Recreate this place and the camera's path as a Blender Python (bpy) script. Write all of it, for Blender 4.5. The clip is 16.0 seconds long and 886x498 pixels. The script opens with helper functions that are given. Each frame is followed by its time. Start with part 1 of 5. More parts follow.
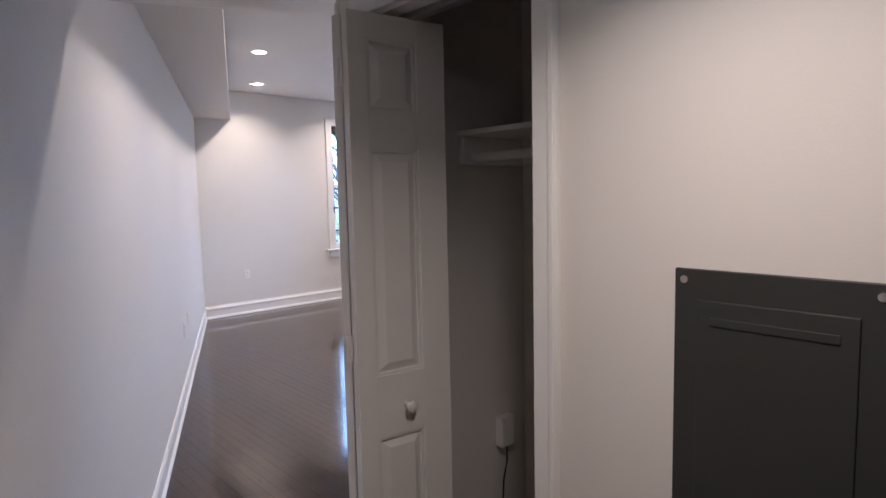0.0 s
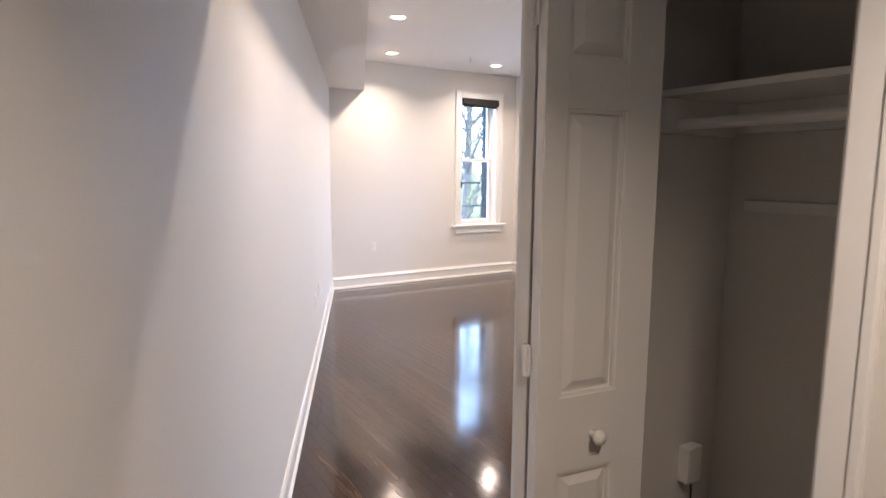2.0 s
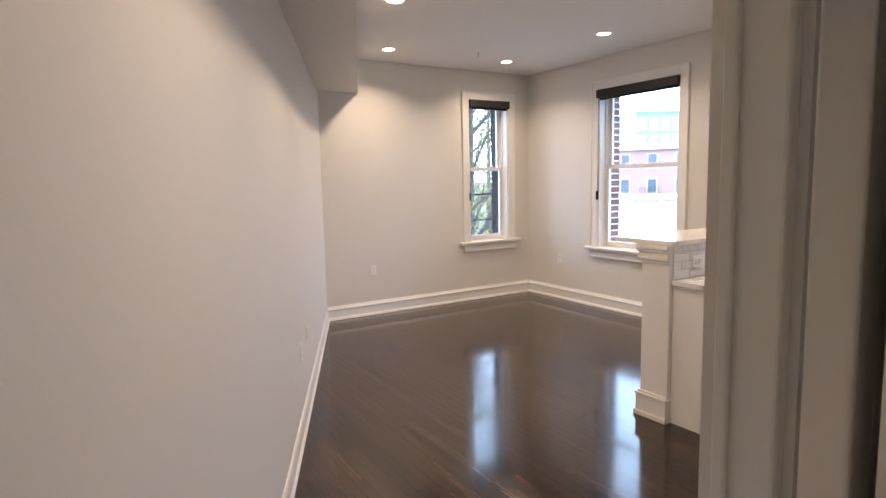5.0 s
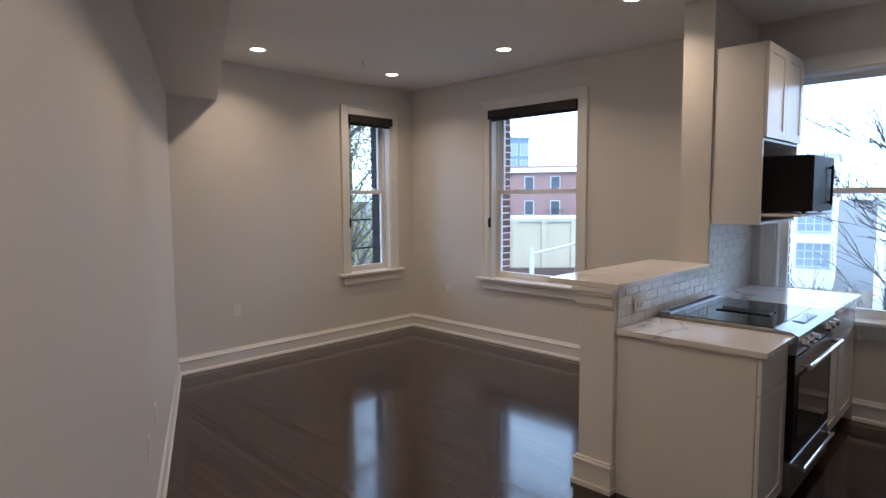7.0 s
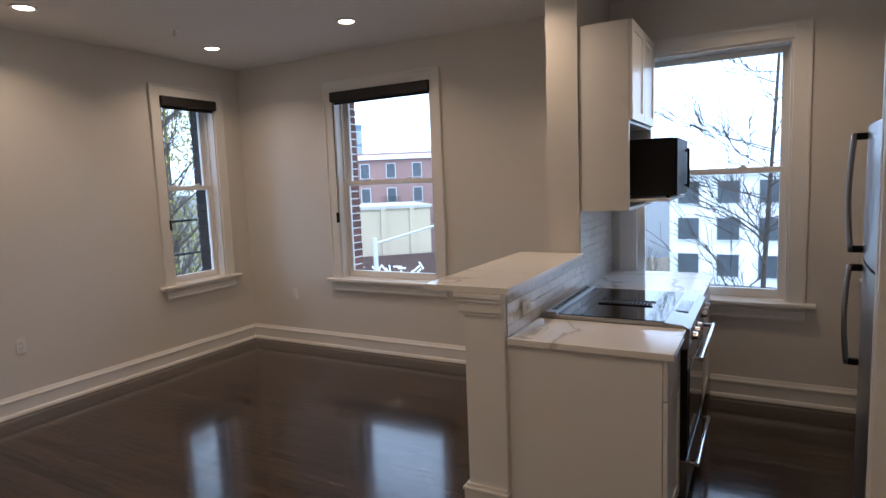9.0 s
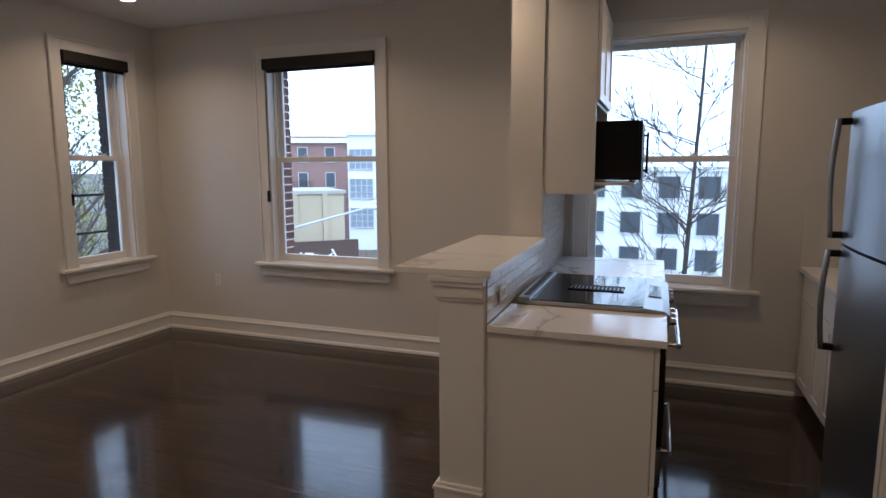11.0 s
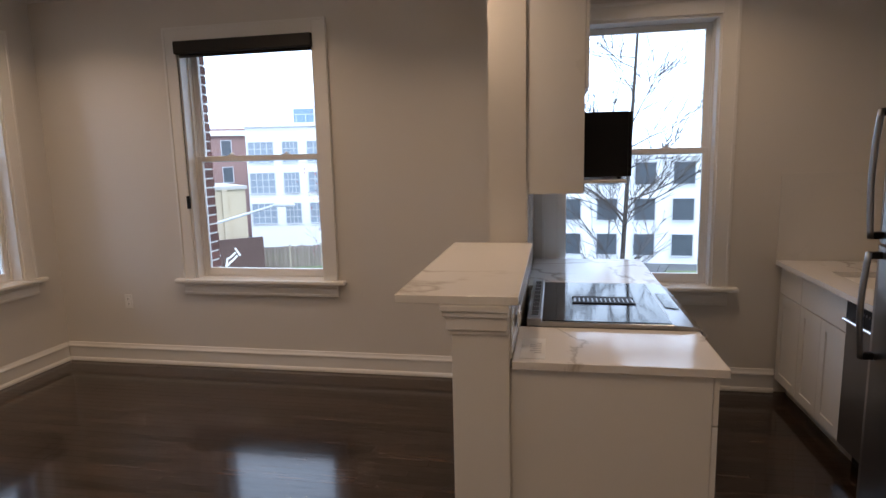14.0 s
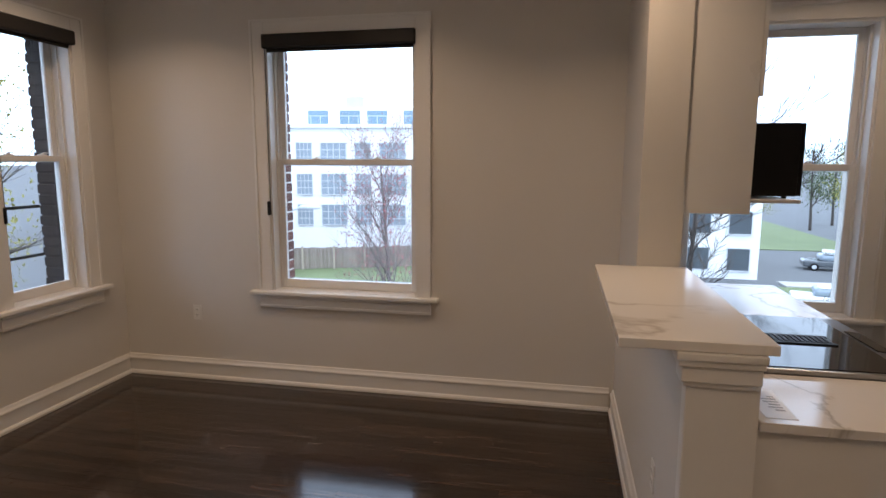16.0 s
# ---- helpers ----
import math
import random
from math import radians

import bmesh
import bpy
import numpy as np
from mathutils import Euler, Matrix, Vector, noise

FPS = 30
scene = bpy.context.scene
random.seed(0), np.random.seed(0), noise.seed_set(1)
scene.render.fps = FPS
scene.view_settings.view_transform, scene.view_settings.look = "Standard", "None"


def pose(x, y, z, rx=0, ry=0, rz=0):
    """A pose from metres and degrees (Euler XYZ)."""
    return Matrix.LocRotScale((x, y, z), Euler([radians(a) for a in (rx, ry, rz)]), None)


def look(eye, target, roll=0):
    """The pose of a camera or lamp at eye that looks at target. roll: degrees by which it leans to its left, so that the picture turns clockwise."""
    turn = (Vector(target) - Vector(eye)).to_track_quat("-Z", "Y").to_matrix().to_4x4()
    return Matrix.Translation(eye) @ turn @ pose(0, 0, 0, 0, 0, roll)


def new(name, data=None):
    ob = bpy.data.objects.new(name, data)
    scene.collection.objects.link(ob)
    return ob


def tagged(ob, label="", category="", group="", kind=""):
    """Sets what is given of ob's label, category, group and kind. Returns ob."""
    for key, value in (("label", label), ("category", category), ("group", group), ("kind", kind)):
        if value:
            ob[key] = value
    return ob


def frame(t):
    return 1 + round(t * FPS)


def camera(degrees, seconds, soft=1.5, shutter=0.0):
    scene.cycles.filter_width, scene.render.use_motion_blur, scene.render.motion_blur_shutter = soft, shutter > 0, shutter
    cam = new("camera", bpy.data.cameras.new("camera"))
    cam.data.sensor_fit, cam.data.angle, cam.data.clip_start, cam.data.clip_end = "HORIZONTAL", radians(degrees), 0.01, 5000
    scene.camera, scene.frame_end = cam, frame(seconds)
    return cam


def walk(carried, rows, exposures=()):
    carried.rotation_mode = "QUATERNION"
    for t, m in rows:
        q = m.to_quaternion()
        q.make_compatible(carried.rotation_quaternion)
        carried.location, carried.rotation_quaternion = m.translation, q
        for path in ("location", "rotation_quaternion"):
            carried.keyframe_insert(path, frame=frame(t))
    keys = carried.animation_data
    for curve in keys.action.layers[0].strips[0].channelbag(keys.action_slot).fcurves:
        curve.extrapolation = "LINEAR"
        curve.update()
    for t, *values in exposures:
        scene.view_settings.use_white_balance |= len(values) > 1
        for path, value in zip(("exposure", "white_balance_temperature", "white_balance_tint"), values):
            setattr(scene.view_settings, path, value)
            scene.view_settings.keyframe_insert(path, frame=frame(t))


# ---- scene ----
cam = camera(74.0, 16.0)
# seconds, eye x y z, turn about x, y, z
ROWS = [
    (0.0, 0.096, 0.073, 1.506, 84.65, 1.23, -42.81),
    (0.5, 0.106, 0.181, 1.510, 84.29, 0.51, -37.13),
    (1.0, 0.095, 0.289, 1.507, 83.43, -0.16, -34.56),
    (1.5, 0.111, 0.385, 1.502, 82.96, -0.80, -33.53),
    (2.0, 0.168, 0.466, 1.498, 82.48, -0.38, -31.57),
    (2.5, 0.291, 0.614, 1.508, 82.86, 0.06, -29.16),
    (3.0, 0.340, 0.712, 1.507, 82.80, -0.23, -28.55),
    (3.5, 0.350, 0.860, 1.520, 82.92, 0.93, -29.39),
    (6.0, 0.744, 1.688, 1.535, 84.09, 1.38, -35.58),
    (6.5, 0.777, 1.924, 1.567, 83.97, 2.45, -41.00),
    (7.0, 0.787, 2.090, 1.582, 85.06, 0.39, -45.58),
    (7.5, 0.836, 2.216, 1.563, 84.43, 0.35, -47.16),
    (8.0, 0.959, 2.360, 1.590, 83.71, 1.40, -50.26),
    (8.5, 1.086, 2.453, 1.583, 83.82, 1.83, -56.42),
    (9.0, 1.139, 2.537, 1.618, 83.52, 2.23, -61.46),
    (11.5, 1.328, 2.954, 1.546, 82.56, 0.65, -72.02),
    (12.0, 1.448, 3.003, 1.579, 82.91, 1.75, -74.72),
    (12.5, 1.496, 3.119, 1.606, 82.52, 1.87, -76.24),
    (13.0, 1.492, 3.193, 1.578, 82.53, 1.45, -76.09),
    (13.5, 1.525, 3.253, 1.580, 81.84, 1.10, -77.03),
    (14.0, 1.588, 3.413, 1.607, 81.21, 1.36, -79.32),
    (14.5, 1.590, 3.650, 1.668, 81.16, 1.04, -82.12),
    (15.0, 1.545, 3.835, 1.666, 82.47, -0.73, -81.60),
    (15.5, 1.542, 4.060, 1.698, 81.87, -1.56, -80.96),
    (16.0, 1.809, 4.143, 1.637, 81.70, -0.17, -78.61),
]
EXPOSURES = [(0.0, 1.38, 4850, 15), (1.0, 1.82, 5050, 14), (2.0, 1.95, 5300, 13), (2.5, 1.9, 5750, 13), (3.0, 1.93, 6250, 14), (3.7, 1.88, 6300, 15), (6.0, 0.75, 5500, 10), (6.5, 0.66, 5800, 11), (7.0, 0.08, 5650, 11), (7.5, 0.2, 5900, 14), (8.0, 0.22, 5950, 14), (8.5, 0.33, 6600, 17), (9.0, -0.06, 5900, 13), (11.5, -0.4, 6050, 14), (12.5, -0.24, 6250, 16), (14.0, -0.18, 6450, 16), (16.0, -0.22, 6500, 15)]
walk(cam, [(t, pose(*row)) for t, *row in ROWS], EXPOSURES)

# ---- world, sun, lamps ----
world = bpy.data.worlds.new("world")
scene.world = world
world.use_nodes = True
wn, wl = world.node_tree.nodes, world.node_tree.links
sky = wn.new("ShaderNodeTexSky")
sky.sky_type, sky.sun_disc = "NISHITA", False
sky.sun_elevation, sky.sun_rotation = radians(38), radians(200)
sky.dust_density, sky.air_density = 4.0, 1.0
cloud = wn.new("ShaderNodeMixRGB")
cloud.inputs[0].default_value = 0.8
cloud.inputs[2].default_value = (23.0, 28.5, 37.0, 1)
wl.new(sky.outputs[0], cloud.inputs[1])
wl.new(cloud.outputs[0], wn["Background"].inputs[0])
wn["Background"].inputs[1].default_value = 0.15

sun = new("sun", bpy.data.lights.new("sun", "SUN"))
sun.data.energy, sun.data.angle, sun.data.color = 1.5, radians(14), (1.0, 0.95, 0.88)
sun.matrix_world = look((0, 0, 30), (12, 18, 0))

CEIL = 2.864      # room ceiling
LOW = 2.497       # soffit underside
HALL_LOW = 2.13   # hall ceiling
LAMPS = [(2.69, 5.35), (3.37, 6.83), (4.87, 6.82), (4.89, 5.36), (4.45, 3.95), (4.95, 2.60), (2.08, 3.91), (1.45, 2.47)]
LAMP_POWER, LAMP_COLOR = 5.8, (1.0, 0.71, 0.45)


def downlight_lamp(x, y, z, power):
    data = bpy.data.lights.new("downlight_lamp", "AREA")
    data.shape, data.size, data.energy, data.color = "DISK", 0.11, power, LAMP_COLOR
    data.spread = radians(135)
    lamp = new("downlight_lamp", data)
    lamp.matrix_world = pose(x, y, z)
    return lamp


for k, (lx, ly) in enumerate(LAMPS):
    downlight_lamp(lx, ly, CEIL - 0.012, LAMP_POWER)
HALL_LAMPS = [(0.65, 0.42)]
for lx, ly in HALL_LAMPS:
    downlight_lamp(lx, ly, HALL_LOW - 0.012, 2.8)


# ---- materials ----
def mat(name, color, rough=0.5, metal=0.0, vary=0.06, scale=3.0, fine=60.0, bump=0.05, coat=0.0, spec=0.5, island=0.0):
    """A plain surface with broad and fine variation of tone, gloss and relief."""
    m = bpy.data.materials.new(name)
    m.use_nodes = True
    n, l = m.node_tree.nodes, m.node_tree.links
    b = n["Principled BSDF"]
    b.inputs["Roughness"].default_value, b.inputs["Metallic"].default_value = rough, metal
    b.inputs["Coat Weight"].default_value, b.inputs["Specular IOR Level"].default_value = coat, spec
    co = n.new("ShaderNodeTexCoord")
    big, small = n.new("ShaderNodeTexNoise"), n.new("ShaderNodeTexNoise")
    big.inputs["Scale"].default_value, small.inputs["Scale"].default_value = scale, fine
    big.inputs["Detail"].default_value = 4
    geo = n.new("ShaderNodeNewGeometry")
    for t in (big, small):
        l.new(geo.outputs["Position"], t.inputs["Vector"])
    add = n.new("ShaderNodeMath")
    add.operation = "ADD"
    l.new(big.outputs["Fac"], add.inputs[0])
    half = n.new("ShaderNodeMath")
    half.operation = "MULTIPLY"
    half.inputs[1].default_value = 0.4
    l.new(small.outputs["Fac"], half.inputs[0])
    l.new(half.outputs[0], add.inputs[1])
    ramp = n.new("ShaderNodeMapRange")
    ramp.inputs["From Min"].default_value, ramp.inputs["From Max"].default_value = 0.3, 1.1
    ramp.inputs["To Min"].default_value, ramp.inputs["To Max"].default_value = 1 - vary, 1 + vary
    l.new(add.outputs[0], ramp.inputs["Value"])
    tone = n.new("ShaderNodeVectorMath")
    tone.operation = "SCALE"
    tone.inputs[0].default_value = color[:3]
    last = ramp.outputs[0]
    if island:
        info = n.new("ShaderNodeObjectInfo")
        addr = n.new("ShaderNodeMath")
        addr.operation = "ADD"
        l.new(info.outputs["Random"], addr.inputs[0])
        l.new(geo.outputs["Random Per Island"], addr.inputs[1])
        frac = n.new("ShaderNodeMath")
        frac.operation = "FRACT"
        l.new(addr.outputs[0], frac.inputs[0])
        rr = n.new("ShaderNodeMapRange")
        rr.inputs["To Min"].default_value, rr.inputs["To Max"].default_value = 1 - island, 1 + island
        l.new(frac.outputs[0], rr.inputs["Value"])
        mul = n.new("ShaderNodeMath")
        mul.operation = "MULTIPLY"
        l.new(last, mul.inputs[0])
        l.new(rr.outputs[0], mul.inputs[1])
        last = mul.outputs[0]
    l.new(last, tone.inputs["Scale"])
    l.new(tone.outputs[0], b.inputs["Base Color"])
    rr2 = n.new("ShaderNodeMapRange")
    rr2.inputs["To Min"].default_value, rr2.inputs["To Max"].default_value = max(rough - 0.06, 0.02), min(rough + 0.06, 1)
    l.new(big.outputs["Fac"], rr2.inputs["Value"])
    l.new(rr2.outputs[0], b.inputs["Roughness"])
    if bump:
        bu = n.new("ShaderNodeBump")
        bu.inputs["Strength"].default_value, bu.inputs["Distance"].default_value = bump, 0.004
        l.new(small.outputs["Fac"], bu.inputs["Height"])
        l.new(bu.outputs[0], b.inputs["Normal"])
    return m


def wood_floor_mat():
    m = bpy.data.materials.new("dark_oak")
    m.use_nodes = True
    n, l = m.node_tree.nodes, m.node_tree.links
    b = n["Principled BSDF"]
    geo, info = n.new("ShaderNodeNewGeometry"), n.new("ShaderNodeObjectInfo")
    mp = n.new("ShaderNodeMapping")
    mp.inputs["Scale"].default_value = (14, 1.1, 14)
    l.new(geo.outputs["Position"], mp.inputs["Vector"])
    rnd = n.new("ShaderNodeMath")
    rnd.operation = "ADD"
    l.new(info.outputs["Random"], rnd.inputs[0])
    l.new(geo.outputs["Random Per Island"], rnd.inputs[1])
    shift = n.new("ShaderNodeVectorMath")
    shift.operation = "SCALE"
    shift.inputs[0].default_value = (7, 31, 3)
    l.new(rnd.outputs[0], shift.inputs["Scale"])
    off = n.new("ShaderNodeVectorMath")
    l.new(mp.outputs[0], off.inputs[0])
    l.new(shift.outputs[0], off.inputs[1])
    grain = n.new("ShaderNodeTexNoise")
    grain.inputs["Scale"].default_value, grain.inputs["Detail"].default_value, grain.inputs["Roughness"].default_value = 4.0, 8, 0.65
    l.new(off.outputs[0], grain.inputs["Vector"])
    worn = n.new("ShaderNodeTexNoise")
    worn.inputs["Scale"].default_value, worn.inputs["Detail"].default_value = 1.3, 5
    l.new(geo.outputs["Position"], worn.inputs["Vector"])
    ramp = n.new("ShaderNodeValToRGB")
    e = ramp.color_ramp.elements
    e[0].position, e[0].color = 0.32, (0.008, 0.0047, 0.0034, 1)
    e[1].position, e[1].color = 0.71, (0.060, 0.036, 0.025, 1)
    l.new(grain.outputs["Fac"], ramp.inputs[0])
    fr = n.new("ShaderNodeMath")
    fr.operation = "FRACT"
    l.new(rnd.outputs[0], fr.inputs[0])
    tone = n.new("ShaderNodeMapRange")
    tone.inputs["To Min"].default_value, tone.inputs["To Max"].default_value = 0.5, 1.5
    l.new(fr.outputs[0], tone.inputs["Value"])
    mul = n.new("ShaderNodeVectorMath")
    mul.operation = "SCALE"
    l.new(ramp.outputs[0], mul.inputs[0])
    l.new(tone.outputs[0], mul.inputs["Scale"])
    l.new(mul.outputs[0], b.inputs["Base Color"])
    ro = n.new("ShaderNodeMapRange")
    ro.inputs["To Min"].default_value, ro.inputs["To Max"].default_value = 0.09, 0.18
    l.new(worn.outputs["Fac"], ro.inputs["Value"])
    l.new(ro.outputs[0], b.inputs["Roughness"])
    b.inputs["Specular IOR Level"].default_value = 0.42
    b.inputs["Coat Weight"].default_value, b.inputs["Coat Roughness"].default_value = 0.15, 0.05
    bu = n.new("ShaderNodeBump")
    bu.inputs["Strength"].default_value, bu.inputs["Distance"].default_value = 0.10, 0.001
    l.new(grain.outputs["Fac"], bu.inputs["Height"])
    l.new(bu.outputs[0], b.inputs["Normal"])
    return m


def quartz_mat(name, base, vein, scale=1.5, rough=0.12, lo=0.36, hi=0.50):
    m = bpy.data.materials.new(name)
    m.use_nodes = True
    n, l = m.node_tree.nodes, m.node_tree.links
    b = n["Principled BSDF"]
    geo, info = n.new("ShaderNodeNewGeometry"), n.new("ShaderNodeObjectInfo")
    sc = n.new("ShaderNodeVectorMath")
    sc.operation = "SCALE"
    sc.inputs[0].default_value = (5, 9, 2)
    l.new(info.outputs["Random"], sc.inputs["Scale"])
    add = n.new("ShaderNodeVectorMath")
    l.new(geo.outputs["Position"], add.inputs[0])
    l.new(sc.outputs[0], add.inputs[1])
    warp = n.new("ShaderNodeTexNoise")
    warp.inputs["Scale"].default_value, warp.inputs["Detail"].default_value = scale, 6
    warp.inputs["Distortion"].default_value = 0.6
    l.new(add.outputs[0], warp.inputs["Vector"])
    d = n.new("ShaderNodeMath")
    d.operation = "SUBTRACT"
    d.inputs[1].default_value = 0.5
    l.new(warp.outputs["Fac"], d.inputs[0])
    a = n.new("ShaderNodeMath")
    a.operation = "ABSOLUTE"
    l.new(d.outputs[0], a.inputs[0])
    ramp = n.new("ShaderNodeValToRGB")
    e = ramp.color_ramp.elements
    e[0].position, e[0].color = 0.0, (*vein, 1)
    e[1].position, e[1].color = 0.017, (*base, 1)
    l.new(a.outputs[0], ramp.inputs[0])
    mask = n.new("ShaderNodeTexNoise")
    mask.inputs["Scale"].default_value = 1.4
    l.new(add.outputs[0], mask.inputs["Vector"])
    mr = n.new("ShaderNodeMapRange")
    mr.inputs["From Min"].default_value, mr.inputs["From Max"].default_value = lo, hi
    l.new(mask.outputs["Fac"], mr.inputs["Value"])
    mix = n.new("ShaderNodeMixRGB")
    mix.inputs[1].default_value = (*base, 1)
    l.new(mr.outputs[0], mix.inputs[0])
    l.new(ramp.outputs[0], mix.inputs[2])
    l.new(mix.outputs[0], b.inputs["Base Color"])
    b.inputs["Roughness"].default_value = rough
    return m


def glass_mat():
    m = bpy.data.materials.new("window_glass")
    m.use_nodes = True
    n, l = m.node_tree.nodes, m.node_tree.links
    n.remove(n["Principled BSDF"])
    fres, tr, gl, mix = n.new("ShaderNodeFresnel"), n.new("ShaderNodeBsdfTransparent"), n.new("ShaderNodeBsdfGlossy"), n.new("ShaderNodeMixShader")
    tr.inputs[0].default_value = (0.93, 0.96, 0.96, 1)
    gl.inputs["Roughness"].default_value = 0.0
    fres.inputs[0].default_value = 1.3
    l.new(fres.outputs[0], mix.inputs[0])
    l.new(tr.outputs[0], mix.inputs[1])
    l.new(gl.outputs[0], mix.inputs[2])
    l.new(mix.outputs[0], n["Material Output"].inputs[0])
    return m


def glow_mat(name, color, strength):
    m = bpy.data.materials.new(name)
    m.use_nodes = True
    b = m.node_tree.nodes["Principled BSDF"]
    b.inputs["Emission Color"].default_value, b.inputs["Emission Strength"].default_value = (*color, 1), strength
    return m


def steel_mat():
    m = mat("brushed_steel", (0.36, 0.37, 0.39), 0.30, 1.0, 0.05, 2.0, 90.0, 0.0)
    n, l = m.node_tree.nodes, m.node_tree.links
    geo, mp, no, bu = n.new("ShaderNodeNewGeometry"), n.new("ShaderNodeMapping"), n.new("ShaderNodeTexNoise"), n.new("ShaderNodeBump")
    mp.inputs["Scale"].default_value = (3, 3, 420)
    l.new(geo.outputs["Position"], mp.inputs["Vector"])
    l.new(mp.outputs[0], no.inputs["Vector"])
    no.inputs["Scale"].default_value = 1.0
    bu.inputs["Strength"].default_value, bu.inputs["Distance"].default_value = 0.05, 0.001
    l.new(no.outputs["Fac"], bu.inputs["Height"])
    l.new(bu.outputs[0], n["Principled BSDF"].inputs["Normal"])
    return m


PAINT = mat("wall_paint", (0.70, 0.675, 0.64), 0.6, vary=0.025, scale=1.2, fine=220, bump=0.06)
CEILING_PAINT = mat("ceiling_paint", (0.78, 0.77, 0.76), 0.75, vary=0.02, scale=1.0, fine=200, bump=0.05)
TRIM = mat("trim_paint", (0.80, 0.79, 0.77), 0.34, vary=0.02, scale=4, fine=90, bump=0.03)
DOOR_PAINT = mat("door_paint", (0.76, 0.74, 0.71), 0.4, vary=0.03, scale=5, fine=140, bump=0.05)
OAK = wood_floor_mat()
SUBFLOOR = mat("joint_dark", (0.012, 0.008, 0.006), 0.8)
CABINET = mat("cabinet_lacquer", (0.80, 0.785, 0.76), 0.3, vary=0.015, scale=3, fine=60, bump=0.01)
QUARTZ = quartz_mat("white_quartz", (0.82, 0.80, 0.78), (0.50, 0.47, 0.44), lo=0.28, hi=0.42)
BAR_QUARTZ = quartz_mat("bar_quartz", (0.80, 0.78, 0.75), (0.56, 0.52, 0.48), 1.1, 0.14, 0.42, 0.58)
MARBLE = quartz_mat("marble_tile", (0.80, 0.80, 0.79), (0.58, 0.58, 0.59), 9.0, 0.15)
SLAB = quartz_mat("pale_slab", (0.72, 0.70, 0.67), (0.68, 0.66, 0.63), 1.5, 0.2)
GROUT = mat("grout", (0.74, 0.73, 0.72), 0.9, fine=300, bump=0.2)
GLASS = glass_mat()
STEEL = steel_mat()
CHROME = mat("chrome", (0.75, 0.75, 0.76), 0.12, 1.0, vary=0.02, bump=0)
BLACK_GLASS = mat("black_glass", (0.005, 0.005, 0.006), 0.05, vary=0.02, bump=0, spec=0.35)
BLACK = mat("black_plastic", (0.006, 0.006, 0.007), 0.5, vary=0.05, fine=200, bump=0.03, spec=0.25)
GREY_METAL = mat("grey_enamel", (0.028, 0.030, 0.029), 0.42, vary=0.05, scale=6, fine=160, bump=0.04)
SHADE = mat("dark_brown_shade", (0.011, 0.009, 0.008), 0.6, vary=0.08, fine=300, bump=0.1)
PLASTIC = mat("white_plastic", (0.80, 0.79, 0.76), 0.35, vary=0.02, bump=0)
DARK_SLOT = mat("dark_slot", (0.02, 0.02, 0.02), 0.6, bump=0)
LENS = glow_mat("downlight_lens", (1.0, 0.84, 0.62), 14.0)
# brick for the north reveal, its shade put into a near-black base colour
SHADED_BRICK = mat("shaded_brick", (0.018, 0.012, 0.011), 0.9, vary=0.2, scale=9, fine=120, bump=0.5, island=0.25)
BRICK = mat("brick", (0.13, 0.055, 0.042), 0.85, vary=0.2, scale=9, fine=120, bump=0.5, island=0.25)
MORTAR = mat("mortar", (0.36, 0.33, 0.30), 0.95, vary=0.1, fine=200, bump=0.4)
PAPER = mat("paper", (0.80, 0.80, 0.79), 0.35, vary=0.02, bump=0)
INK = mat("ink", (0.45, 0.45, 0.46), 0.6, bump=0)
WIRE = mat("wire_white", (0.6, 0.6, 0.58), 0.4, bump=0)
SCREEN = mat("screen", (0.02, 0.025, 0.035), 0.1, bump=0)


# ---- building helpers ----
def box(bm, lo, hi, bevel=0.0, rot=None):
    """A box between two corners, joined into bm."""
    c = [(lo[i] + hi[i]) / 2 for i in range(3)]
    s = [max(abs(hi[i] - lo[i]), 0.0005) for i in range(3)]
    m = Matrix.Translation(c) @ Matrix.Diagonal((*s, 1))
    if rot is not None:
        m = rot @ m
    made = bmesh.ops.create_cube(bm, size=1, matrix=m)["verts"]
    if bevel:
        edges = list({e for v in made for e in v.link_edges})
        bmesh.ops.bevel(bm, geom=edges, offset=bevel, segments=2, affect="EDGES", profile=0.5)


def rod(bm, a, b, r, r2=None, seg=14):
    """A cylinder or cone from a to b."""
    a, b = Vector(a), Vector(b)
    d = b - a
    m = Matrix.Translation((a + b) / 2) @ d.to_track_quat("Z", "Y").to_matrix().to_4x4()
    bmesh.ops.create_cone(bm, cap_ends=True, segments=seg, radius1=r, radius2=r if r2 is None else r2, depth=d.length, matrix=m)


def lathe(bm, m, profile, seg=20):
    """Turns a profile of (radius, height) about the local z axis of m."""
    rings = []
    for r, z in profile:
        rings.append([bm.verts.new(m @ Vector((r * math.cos(a), r * math.sin(a), z))) for a in (2 * math.pi * i / seg for i in range(seg))])
    for p, q in zip(rings, rings[1:]):
        for i in range(seg):
            bm.faces.new((p[i], p[(i + 1) % seg], q[(i + 1) % seg], q[i]))
    bm.faces.new(rings[-1])
    bm.faces.new(rings[0][::-1])


